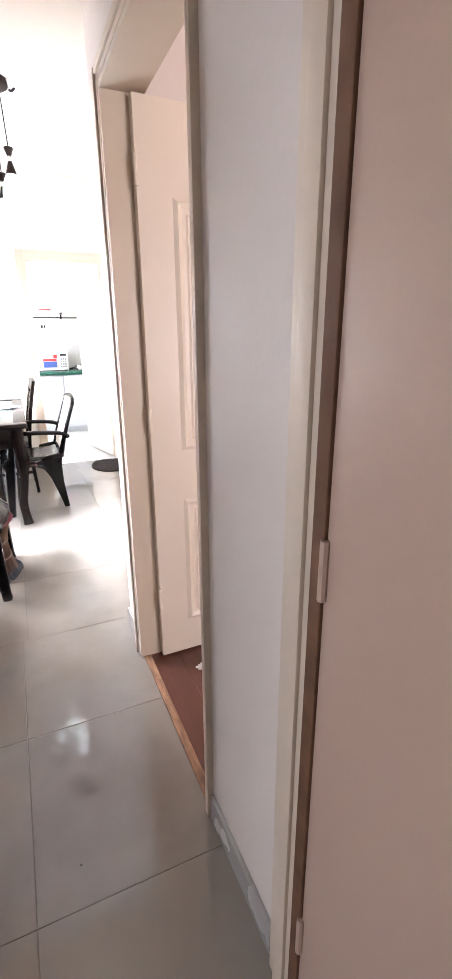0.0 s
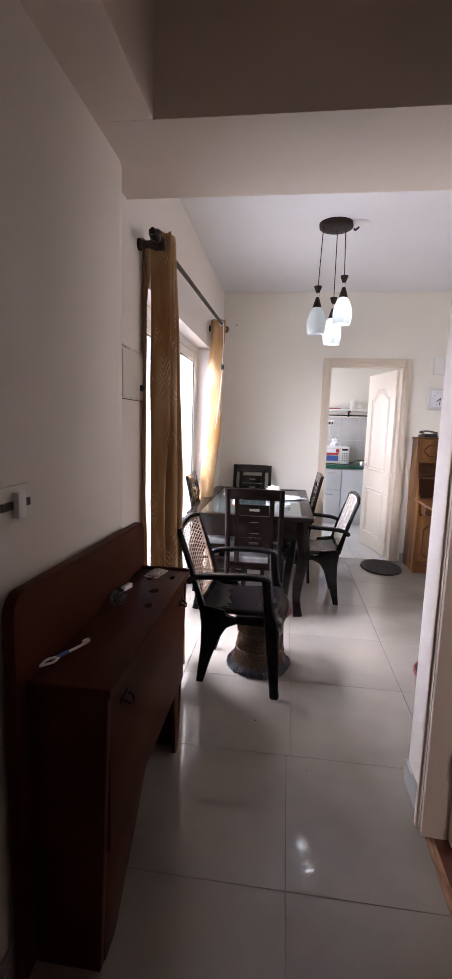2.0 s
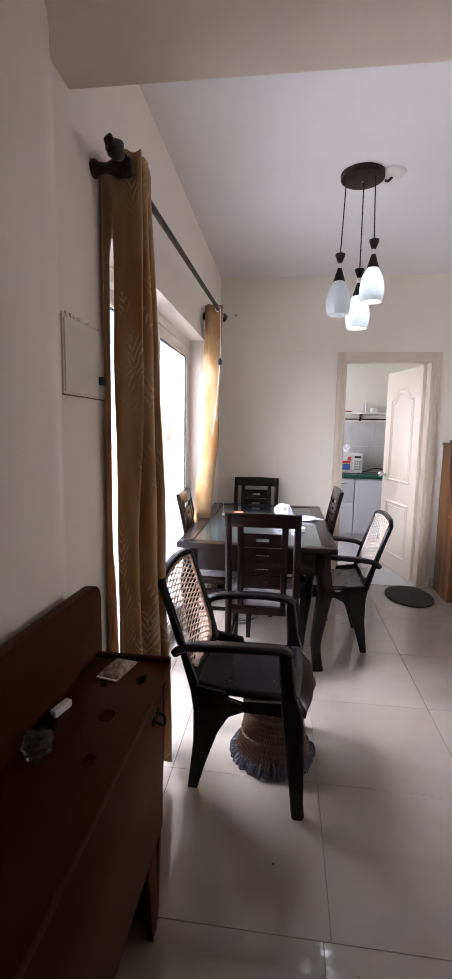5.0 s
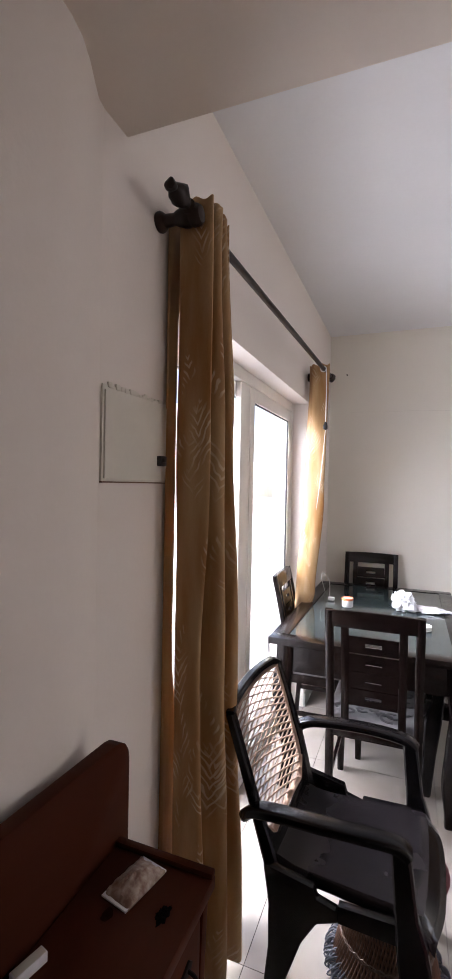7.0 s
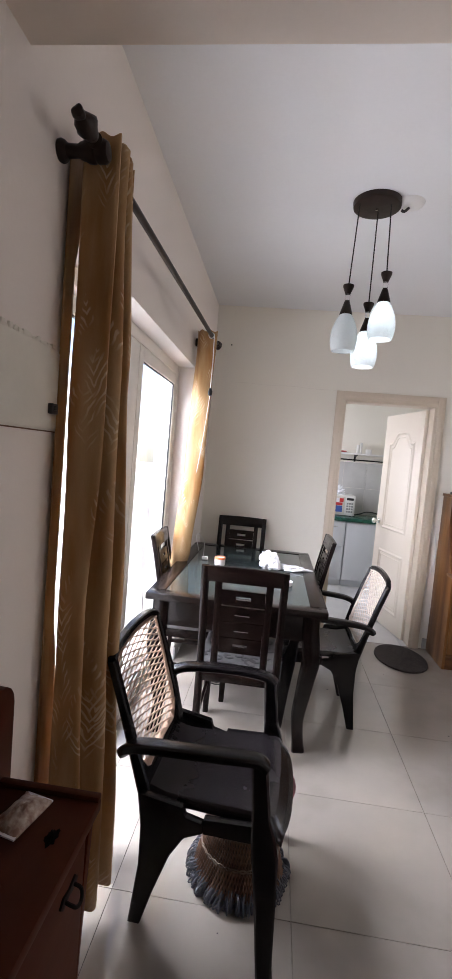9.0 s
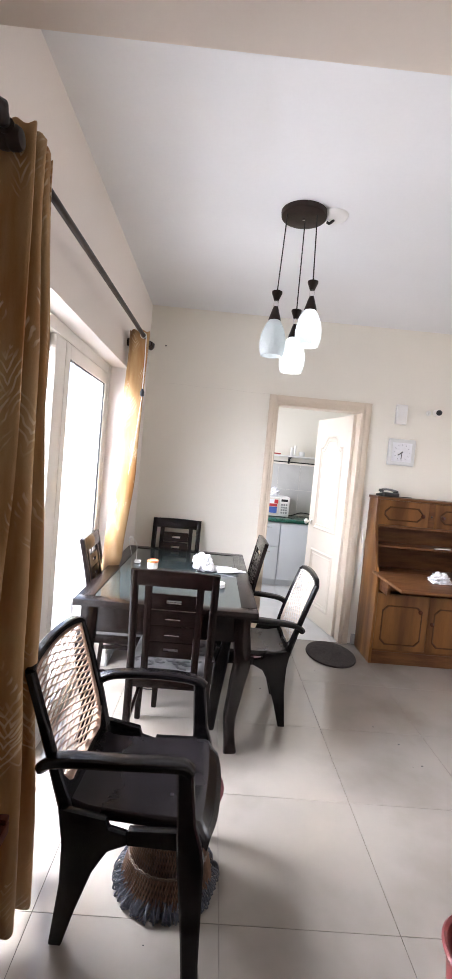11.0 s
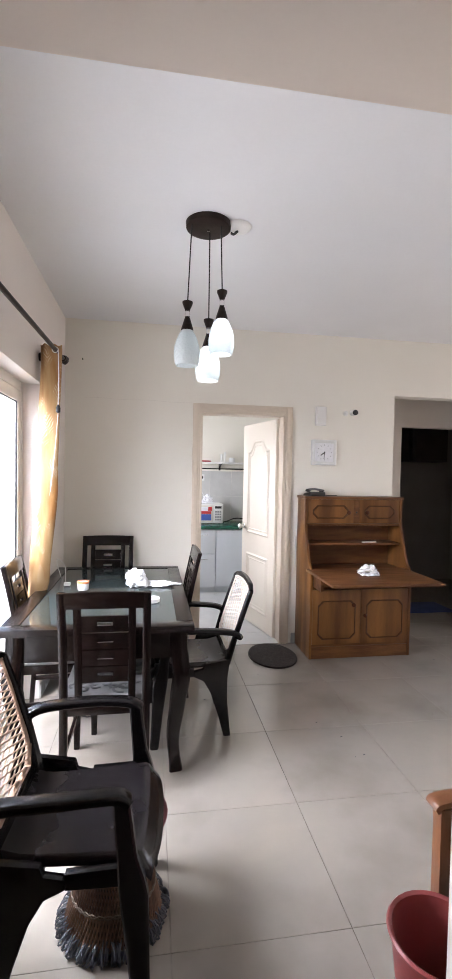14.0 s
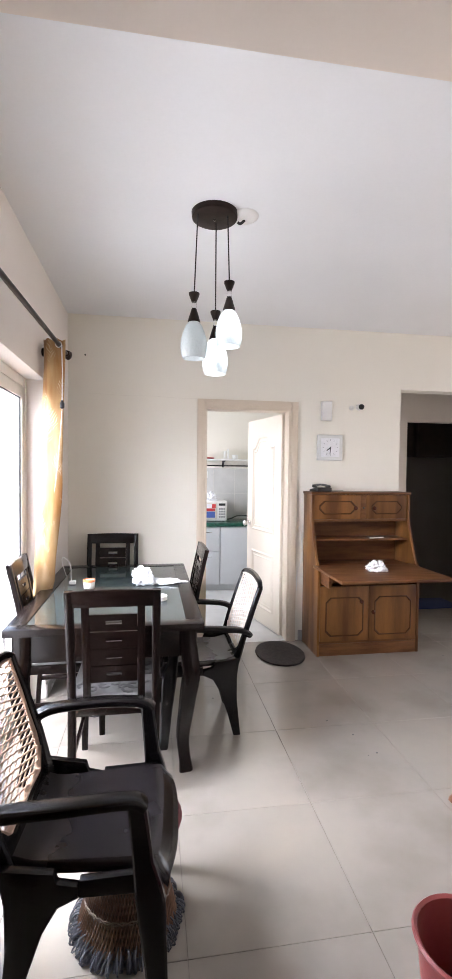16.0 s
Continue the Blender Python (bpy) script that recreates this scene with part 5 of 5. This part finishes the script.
for k in range(60):
    a = k * 0.42
    pts.append((0.36 + (0.10 + 0.03 * math.sin(k * 0.37)) * math.cos(a), 4.98 + (0.13 + 0.03 * math.cos(k * 0.23)) * math.sin(a), 0.008 + 0.0008 * k))
tube(bm, pts, 0.004, 6)
single("extension_cable", bm, M_darkp, "loose coil of black cable under the dining table", "cable")

# ---- doormat ----
bm = B()
n = 40
r0 = [bm.verts.new((0.20 * math.cos(i * math.tau / n), 0.265 * math.sin(i * math.tau / n), 0.0)) for i in range(n)]
r1 = [bm.verts.new((0.198 * math.cos(i * math.tau / n), 0.262 * math.sin(i * math.tau / n), 0.012)) for i in range(n)]
r2 = [bm.verts.new((0.185 * math.cos(i * math.tau / n), 0.25 * math.sin(i * math.tau / n), 0.014)) for i in range(n)]
for i in range(n):
    j = (i + 1) % n
    bm.faces.new((r0[i], r0[j], r1[j], r1[i]))
    bm.faces.new((r1[i], r1[j], r2[j], r2[i]))
bm.faces.new(r2)
bm.faces.new(r0[::-1])
single("doormat", bm, M_mat, "oval dark brown coir doormat before the kitchen door", "doormat", (1.74, 5.71, 0), 0)

# ---- bin ----
bn = thing("waste_bin", "dark red plastic waste bin standing on the tiles", "bin", (1.492, 3.03, 0))
bm = B()
lathe(bm, [(0.09, 0.0), (0.123, 0.285), (0.132, 0.29), (0.135, 0.30), (0.13, 0.306), (0.121, 0.30), (0.087, 0.01)], 32, close=True)
part("bucket", bm, M_red, bn)

# ---- wooden chair by the hall corner ----
wc = thing("wooden_chair", "reddish brown wooden chair partly seen beyond the bin", "chair", (1.905, 3.05, 0))
for x, y, z in ((-0.26, -0.2, 0.48), (0.26, -0.2, 0.48), (-0.26, 0.2, 0.48), (0.26, 0.2, 0.85)):
    bm = B()
    box(bm, x - 0.022, y - 0.022, 0, x + 0.022, y + 0.022, z, 0.004)
    part("leg", bm, M_redwood, wc)
for y in (-0.2, 0.2):
    bm = B()
    tube(bm, smooth_path([(-0.3, y, 0.48), (-0.26, y, 0.50), (0.0, y, 0.505), (0.24, y, 0.50)]), 1, 8, (0.03, 0.014))
    part("armrest", bm, M_redwood, wc)
bm = B()
box(bm, -0.235, -0.21, 0.34, 0.26, 0.21, 0.38, 0.005)
part("seat", bm, M_redwood, wc)

# ---- on the table ----
cup = thing("cup", "small white cup with orange rim on the table", "cup", (0.30, 4.99, TZ))
bm = B()
lathe(bm, [(0.002, 0.0), (0.03, 0), (0.034, 0.005), (0.036, 0.055), (0.033, 0.055), (0.03, 0.01), (0.002, 0.009)], 24)
part("body", bm, M_white, cup)
bm = B()
lathe(bm, [(0.0362, 0.042), (0.0366, 0.056), (0.033, 0.058), (0.0325, 0.045)], 24, close=False)
part("rim", bm, M_orange, cup, "orange rim")
crumple("crumpled_cloth", (0.63, 5.06, TZ), (0.070, 0.05, 0.072), 9, M_paper, "crumpled white tissue heap on the dining table", "cloth", 0.6)
crumple("napkin", (0.77, 5.08, TZ), (0.125, 0.05, 0.022), 12, M_paper, "flattened white napkin on the dining table", "napkin", 0.4)
bm = B()
lathe(bm, [(0.028, 0), (0.045, 0), (0.045, 0.022), (0.028, 0.022)], 28, close=False)
bm.verts.ensure_lookup_table()
for i in range(28):
    bm.faces.new((bm.verts[i], bm.verts[(i + 1) % 28], bm.verts[84 + (i + 1) % 28], bm.verts[84 + i]))
single("tape_roll", bm, M_white, "white roll of tape lying on the dining table", "tape roll", (0.73, 4.68, TZ))
ch = thing("charger_cable", "thin white charging cable with plug on the table", "cable", (0.14, 5.15, TZ))
bm = B()
tube(bm, smooth_path([(-0.04, 0.2, 0.003), (-0.05, 0.1, 0.12), (-0.03, 0.05, 0.16), (0.02, 0.0, 0.12), (0.03, -0.03, 0.03), (0.04, -0.02, 0.012)]), 0.0025, 6)
part("wire", bm, M_white, ch)
bm = B()
box(bm, 0.02, -0.045, 0.0, 0.06, -0.015, 0.02, 0.004)
part("plug", bm, M_white, ch)

# ---- on the sideboard and hall wall ----
br = thing("toothbrush", "white toothbrush-like brush with dark grip lying on the sideboard", "brush", (0.155, 1.98, 0.80), 66)
br.scale = (0.82, 0.82, 0.82)
bm = B()
tube(bm, smooth_path([(-0.09, 0.0, 0.006), (-0.05, 0.014, 0.006), (-0.02, 0.004, 0.006), (0.02, 0, 0.007), (0.07, 0, 0.007), (0.1, 0, 0.008)]), 0.0045, 8)
tube(bm, smooth_path([(-0.09, 0.0, 0.006), (-0.05, -0.014, 0.006), (-0.02, -0.004, 0.006)]), 0.004, 8)
part("handle", bm, M_white, br)
bm = B()
tube(bm, [(-0.022, 0, 0.007), (0.02, 0, 0.008)], 0.0065, 8)
part("grip", bm, M_blueprint, br, "dark blue grip")
bm = B()
box(bm, 0.085, -0.007, 0.008, 0.11, 0.007, 0.02, 0.002)
part("bristles", bm, M_paper, br)
crumple("plastic_wrap", (0.165, 2.37, 0.80), (0.030, 0.034, 0.028), 31, M_wrap, "crumpled clear plastic wrap standing on the sideboard", "plastic wrap", 0.5)
bm = B()
box(bm, -0.013, -0.042, 0, 0.013, 0.042, 0.026, 0.002)
bx = thing("small_box", "small white matchbox on a dark cloth scrap on the sideboard", "box", (0.150, 2.50, 0.80), -14)
part("body", bm, M_paper, bx)
bx.scale = (0.62, 0.62, 0.62)
bm = B()
box(bm, -0.011, -0.038, 0.0262, 0.011, 0.038, 0.0275, 0.0004)
part("label_sticker", bm, M_boxpaint, bx, "pale paper label")
M_scrap = mat("dark_cloth_scrap", (0.006, 0.004, 0.003), 0.95, spec=0.05, var=0.4, scale=30, bump=0.5, bscale=200)
crumple("cloth_scrap", (0.128, 2.435, 0.80), (0.034, 0.052, 0.010), 41, M_scrap, "dark cloth scrap lying flat beside the matchbox", "cloth", 0.3)
crumple("dry_leaf", (0.285, 2.655, 0.80), (0.010, 0.016, 0.003), 44, M_scrap, "dark dry leaf scrap on the sideboard edge", "leaf", 0.3)
M_stainmark = mat("old_water_stain", (0.045, 0.0125, 0.007), 0.9, var=0.5, scale=30, spec=0.02)
for sx, sy, sr in ((0.255, 2.50, 0.020), (0.275, 2.36, 0.016), (0.20, 2.62, 0.011)):
    bm = B()
    rim = [bm.verts.new((sx + sr * (0.8 + 0.35 * noise.noise(Vector((k * 0.5, sx * 30, sy)))) * math.cos(k * math.tau / 20), sy + 1.5 * sr * (0.8 + 0.35 * noise.noise(Vector((k * 0.4, 3, sy * 9)))) * math.sin(k * math.tau / 20), 0.8006)) for k in range(20)]
    bm.faces.new(rim)
    part("water_stain", bm, M_stainmark, sb, "dark dried stain on the veneer")
pk = thing("snack_packet", "flat pinkish clear packet with frayed ends on the sideboard", "packet", (0.21, 2.69, 0.80), 78)
pk.scale = (0.85, 0.85, 1.0)
bm = B()
n = 14
g = []
for layer in (0, 1):
    g.append([[bm.verts.new((-0.055 + 0.11 * i / n, -0.035 + 0.07 * j / n, 0.001 + layer * (0.002 + 0.016 * math.sin(math.pi * i / n) ** 0.6 * math.sin(math.pi * j / n) ** 0.6 + 0.009 * abs(noise.noise(Vector((i * 0.9, j * 0.9, 3))))))) for j in range(n + 1)] for i in range(n + 1)])
for layer in (0, 1):
    for i in range(n):
        for j in range(n):
            bm.faces.new((g[layer][i][j], g[layer][i + 1][j], g[layer][i + 1][j + 1], g[layer][i][j + 1]))
for i in range(n):
    for a, b in ((0, 0), (n, n)):
        bm.faces.new((g[0][i][a], g[0][i + 1][a], g[1][i + 1][a], g[1][i][a]))
        bm.faces.new((g[0][a][i], g[0][a][i + 1], g[1][a][i + 1], g[1][a][i]))
part("wrapper", bm, M_packet, pk)
for s in (-1, 1):
    bm = B()
    box(bm, s * 0.055 - 0.006, -0.034, 0.001, s * 0.055 + 0.006, 0.034, 0.004)
    part("end_seal", bm, M_paper, pk)

sw = thing("light_switch", "white switch plate with black rockers on the hall wall", "switch", (0.075, 1.892, 1.22))
bm = B()
box(bm, 0, -0.07, -0.045, 0.012, 0.07, 0.045, 0.004)
part("plate", bm, M_cream, sw)
for y in (-0.03, 0.035):
    bm = B()
    box(bm, 0.012, y - 0.028, -0.010, 0.016, y + 0.028, 0.010, 0.001)
    part("socket_strip", bm, M_darkp, sw)
bm = B()
box(bm, 0.012, -0.012, -0.032, 0.03, 0.022, 0.032, 0.004)
part("rocker", bm, M_white, sw)
pb = thing("fuse_box", "cream painted wall box with black latch beside the curtain", "electrical box", (0, 3.04, 1.62))
bm = B()
box(bm, 0, -0.19, -0.100, 0.006, 0.155, 0.115, 0.001)
part("frame", bm, M_boxpaint, pb)
bm = B()
box(bm, 0.006, -0.184, -0.094, 0.010, 0.149, 0.108, 0.001)
part("door", bm, M_boxpaint, pb)
bm = B()
box(bm, 0.010, 0.048, -0.056, 0.024, 0.080, -0.028, 0.003)
box(bm, 0.024, 0.054, -0.046, 0.030, 0.068, -0.034, 0.002)
part("latch", bm, M_darkp, pb)

# Thin dark strip that paints the shadow line below the box.
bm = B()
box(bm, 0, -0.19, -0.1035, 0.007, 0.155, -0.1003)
part("bottom_seam", bm, M_gap, pb, "dark strip painted as the shadow under the box")
rnd_f = random.Random(4)
bm = B()
for k in range(34):
    y = -0.18 + 0.33 * k / 33
    hgt = rnd_f.uniform(0.002, 0.012)
    box(bm, 0, y - 0.007, 0.1155, 0.003 + rnd_f.uniform(0, 0.004), y + rnd_f.uniform(0.002, 0.008), 0.117 + hgt)
part("peeling_paint", bm, M_boxpaint, pb, "flaking paint along the top edge")

# ---- kitchen ----
KY = 7.78
bm = B()
box(bm, 0.32, KY, 0.82, 2.6, 8.4, 0.865, 0.006)
single("worktop", bm, M_granite, "dark green polished granite kitchen worktop", "worktop")
for i, x in enumerate((0.5, 1.02, 1.54, 2.06)):
    cb = thing("kitchen_cabinet", "white laminate kitchen base cabinet under the granite top", "cabinet", (x, KY + 0.02, 0), 0, "kitchen base cabinets")
    bm = B()
    box(bm, 0, 0.02, 0.08, 0.515, 0.55, 0.818)
    box(bm, 0, 0.06, 0, 0.515, 0.55, 0.08)
    part("body", bm, M_kcab, cb)
    rows_ = ((0.09, 0.50), (0.51, 0.81)) if i % 2 else ((0.09, 0.81),)
    for z0, z1 in rows_:
        bm = B()
        box(bm, 0.004, 0.0, z0, 0.511, 0.018, z1, 0.002)
        d = part("door" if len(rows_) == 1 else "drawer_front", bm, M_kcab, cb)
        bm = B()
        if len(rows_) == 1:
            tube(bm, smooth_path([(0.46, 0.0, 0.74), (0.46, -0.025, 0.735), (0.46, -0.025, 0.645), (0.46, 0.0, 0.64)], 3), 0.004, 6)
        else:
            tube(bm, smooth_path([(0.30, 0.0, z1 - 0.06), (0.305, -0.025, z1 - 0.06), (0.40, -0.025, z1 - 0.06), (0.405, 0.0, z1 - 0.06)], 3), 0.004, 6)
        part("handle", bm, M_chrome, d)
mw = thing("microwave_oven", "cream microwave oven with colourful sticker on the worktop", "microwave", (1.43, 7.98, 0.865))
bm = B()
box(bm, -0.22, 0, 0.01, 0.22, 0.34, 0.265, 0.008)
part("body", bm, M_white, mw)
bm = B()
box(bm, -0.2, -0.008, 0.03, 0.09, 0.0, 0.245, 0.002)
part("door", bm, M_cream, mw)
bm = B()
box(bm, 0.1, -0.008, 0.03, 0.205, 0.0, 0.245, 0.002)
cp = part("control_panel", bm, M_white, mw)
bm = B()
box(bm, 0.11, -0.011, 0.205, 0.195, -0.008, 0.235)
part("display", bm, M_darkp, cp)
for i in range(3):
    for j in range(4):
        bm = B()
        box(bm, 0.112 + i * 0.029, -0.011, 0.05 + j * 0.034, 0.134 + i * 0.029, -0.008, 0.072 + j * 0.034)
        part("button", bm, M_greyprint, cp)
for a, mt in (((-0.12, 0.05, 0.06, 0.13), M_blueprint), ((-0.12, 0.135, 0.06, 0.17), M_redprint), ((-0.12, 0.175, 0.02, 0.225), M_paper), ((0.02, 0.175, 0.07, 0.225), M_redprint)):
    bm = B()
    box(bm, a[0], -0.011, a[1], a[2], -0.0085, a[3])
    part("sticker", bm, mt, mw, "printed sticker")
for x in (-0.18, 0.18):
    bm = B()
    lathe(bm, [(0.015, 0), (0.015, 0.012)], 10, (x, 0.05, 0))
    part("foot", bm, M_darkp, mw)
crumple("tissue_bundle", (1.45, 8.1, 1.13), (0.07, 0.05, 0.07), 21, M_paper, "bundle of white tissue on the microwave", "tissue", 0.5)
bm = B()
tube(bm, smooth_path([(1.66, 8.15, 0.873), (1.72, 8.05, 0.90), (1.82, 8.1, 0.93), (1.95, 8.15, 0.92), (2.05, 8.2, 0.873)]), 0.008, 6)
single("power_cord", bm, M_darkp, "black power cord lying along the worktop", "cable")
sf = thing("wall_shelf", "white kitchen wall shelf on a dark bracket", "shelf", (1.7, 8.4, 1.66))
bm = B()
box(bm, -0.5, -0.24, 0, 0.5, -0.002, 0.02, 0.003)
part("board", bm, M_white, sf)
for x in (-0.05, 0.42):
    bm = B()
    prism(bm, [(-0.2, -0.001), (-0.002, -0.001), (-0.002, -0.09), (-0.03, -0.03)], "x", x - 0.012, x + 0.012)
    part("bracket", bm, M_darkp, sf)
bm = B()
box(bm, -0.5, -0.03, -0.075, 0.5, -0.002, -0.06)
part("hanging_rail", bm, M_iron, sf)
bm = B()
lathe(bm, [(0.07, 0), (0.09, 0.012), (0.085, 0.02), (0.03, 0.022)], 24)
single("red_lid", bm, M_redprint, "round red plastic lid on the kitchen shelf", "lid", (1.43, 8.27, 1.68))
for k, (x, r_, h_) in enumerate(((1.66, 0.020, 0.11), (1.70, 0.016, 0.14), (1.80, 0.04, 0.06))):
    bm = B()
    lathe(bm, [(r_ * 0.8, 0), (r_, 0.005), (r_, h_ * 0.95), (r_ * 0.95, h_), (r_ * 0.9, h_ * 0.95), (r_ * 0.88, 0.01)], 16)
    single("tumbler", bm, M_white, "white plastic tumbler standing on the kitchen shelf", "tumbler", (x, 8.27, 1.68), group="shelf tumblers")
so = thing("wall_socket", "white double socket plate on kitchen wall tiles", "socket", (1.40, 8.392, 1.47))
bm = B()
box(bm, -0.06, -0.018, -0.045, 0.04, 0, 0.045, 0.003)
part("plate", bm, M_white, so)
bm = B()
box(bm, -0.045, -0.03, -0.02, -0.015, -0.018, 0.02, 0.003)
box(bm, 0.0, -0.021, -0.02, 0.02, -0.018, 0.02, 0.001)
part("plug", bm, M_darkp, so)
bm = B()
tube(bm, smooth_path([(-0.03, -0.025, -0.02), (-0.02, -0.03, -0.15), (0.05, -0.05, -0.28), (0.05, -0.1, -0.35)]), 0.004, 6)
part("cable", bm, M_white, so)

# ---- dim room beyond the passage ----
for x in (3.75, 4.35):
    cb = thing("wall_cupboard", "dark wooden wall cupboard in the dim back room", "cupboard", (x, 8.39, 1.75), group="back room cupboards")
    bm = B()
    box(bm, 0, -0.3, 0, 0.55, 0, 0.55)
    part("body", bm, M_darkcab, cb)
    bm = B()
    box(bm, 0.02, -0.32, 0.02, 0.53, -0.301, 0.53, 0.006)
    part("door", bm, M_darkcab, cb)
bm = B()
box(bm, -0.3, -0.2, 0, 0.3, 0.2, 0.012, 0.004)
single("floor_mat", bm, M_blue, "dark blue rectangular mat in the passage", "mat", (3.85, 6.95, 0))

# ---- grit on the floor ----
rnd_g = random.Random(77)
bm = B()
for _ in range(46):
    gx, gy, gs = rnd_g.uniform(0.25, 3.6), rnd_g.uniform(1.3, 5.6), rnd_g.uniform(0.002, 0.006)
    if gx > 1.2 and gy < 2.8:
        continue
    box(bm, gx - gs, gy - gs * 0.6, 0, gx + gs, gy + gs * 0.6, 0.0015, m=None)
tagged(single("grit", bm, M_darkp, "scattered dark specks of grit on floor tiles", "grit"), kind="stuff")
bm = B()
pts_c = [(0.16 + 0.9 * t / 30, FAR - 0.0006, 2.135 + 0.003 * math.sin(t * 0.45) - 0.01 * (t / 30) ** 2) for t in range(31)]
tube(bm, pts_c, 0.0009, 4)
tagged(structure("wall_crack", bm, mat("crack_shadow", (0.7, 0.66, 0.58), 0.9)), kind="structure")

# ---- scraps ----
for x, y, z, s in ((1.48, 2.25, 0.0, 0.03), (1.60, 1.95, 0.0, 0.02), (2.25, 3.95, 0.0, 0.022)):
    crumple("paper_scrap", (x, y, z), (s, s * 0.7, s * 0.35), int(x * 10), M_paper, "small scrap of white paper on the floor", "paper")

# ---- small pieces of floors and walls, last ----


def pieces(name, parent, material, x0, x1, y0, y1, ox, oy, sx, sy, gap, thick, cut=lambda x, y: True):
    cache = {}
    i0, i1 = math.floor((x0 - ox) / sx), math.ceil((x1 - ox) / sx)
    j0, j1 = math.floor((y0 - oy) / sy), math.ceil((y1 - oy) / sy)
    for i in range(i0, i1):
        for j in range(j0, j1):
            a, b = max(x0, ox + i * sx), min(x1, ox + (i + 1) * sx)
            c, d = max(y0, oy + j * sy), min(y1, oy + (j + 1) * sy)
            if b - a < 0.03 or d - c < 0.03 or not cut((a + b) / 2, (c + d) / 2):
                continue
            w_, h_ = round(b - a - gap, 4), round(d - c - gap, 4)
            if (w_, h_) not in cache:
                bm = B()
                prism(bm, [(-w_ / 2, -h_ / 2), (w_ / 2, -h_ / 2), (w_ / 2, h_ / 2), (-w_ / 2, h_ / 2)], "z", -thick, 0, 0.0)
                top = [e for e in bm.edges if all(v.co.z > -thick / 2 for v in e.verts)]
                bmesh.ops.bevel(bm, geom=top, offset=0.0008, segments=1, affect="EDGES")
                cache[(w_, h_)] = mesh(name, bm, material)
            ob = new(name, cache[(w_, h_)])
            ob.parent = parent
            ob.location = ((a + b) / 2, (c + d) / 2, 0.0)


T = 0.605
pieces("floor_tile", floor, M_tile, 0.0, HX + 0.02, -0.88, 2.758, 0.172, 2.15 - 5 * 0.608, T, 0.608, 0.001, 0.0118)
pieces("floor_tile", floor, M_tile, 0.0, 7.0, 2.758, FAR + 0.0, 0.195, 2.15, T, 0.608, 0.0015, 0.0118)
pieces("floor_tile", floor, M_tile, HX + 0.02, 7.0, 2.702, 2.758, 0.197, 2.15, T, 0.608, 0.0015, 0.0118)
pieces("floor_tile", floor, M_tile, -0.13, 0.0, 3.31, 5.16, -0.41, 2.15, T, 0.608, 0.0015, 0.0118)
pieces("floor_tile", floor, M_tile, PX0, 5.2, FAR, 8.4, 0.195, 2.15, T, 0.608, 0.0015, 0.0118)
pieces("floor_board", floor, M_woodfloor, HX + 0.022, 3.5, -0.9, 2.55, 1.29, -0.9, 0.12, 0.9, 0.001, 0.0118)
pieces("kitchen_floor_tile", floor, M_kfloor, 0.32, 2.6, FAR + 0.002, 8.4, 0.32, 6.0, 0.3, 0.3, 0.003, 0.0118)
kt = tagged(new("kitchen_wall_tiles"), kind="structure")
kt.matrix_world = pose(0, 8.4, 0, 90, 0, 0)
pieces("wall_tile", kt, M_ktile, 0.32, 2.6, 0.87, 1.56, 0.32, 0.87, 0.3, 0.345, 0.003, 0.004)
for o in kt.children:
    o.location.z = 0.006
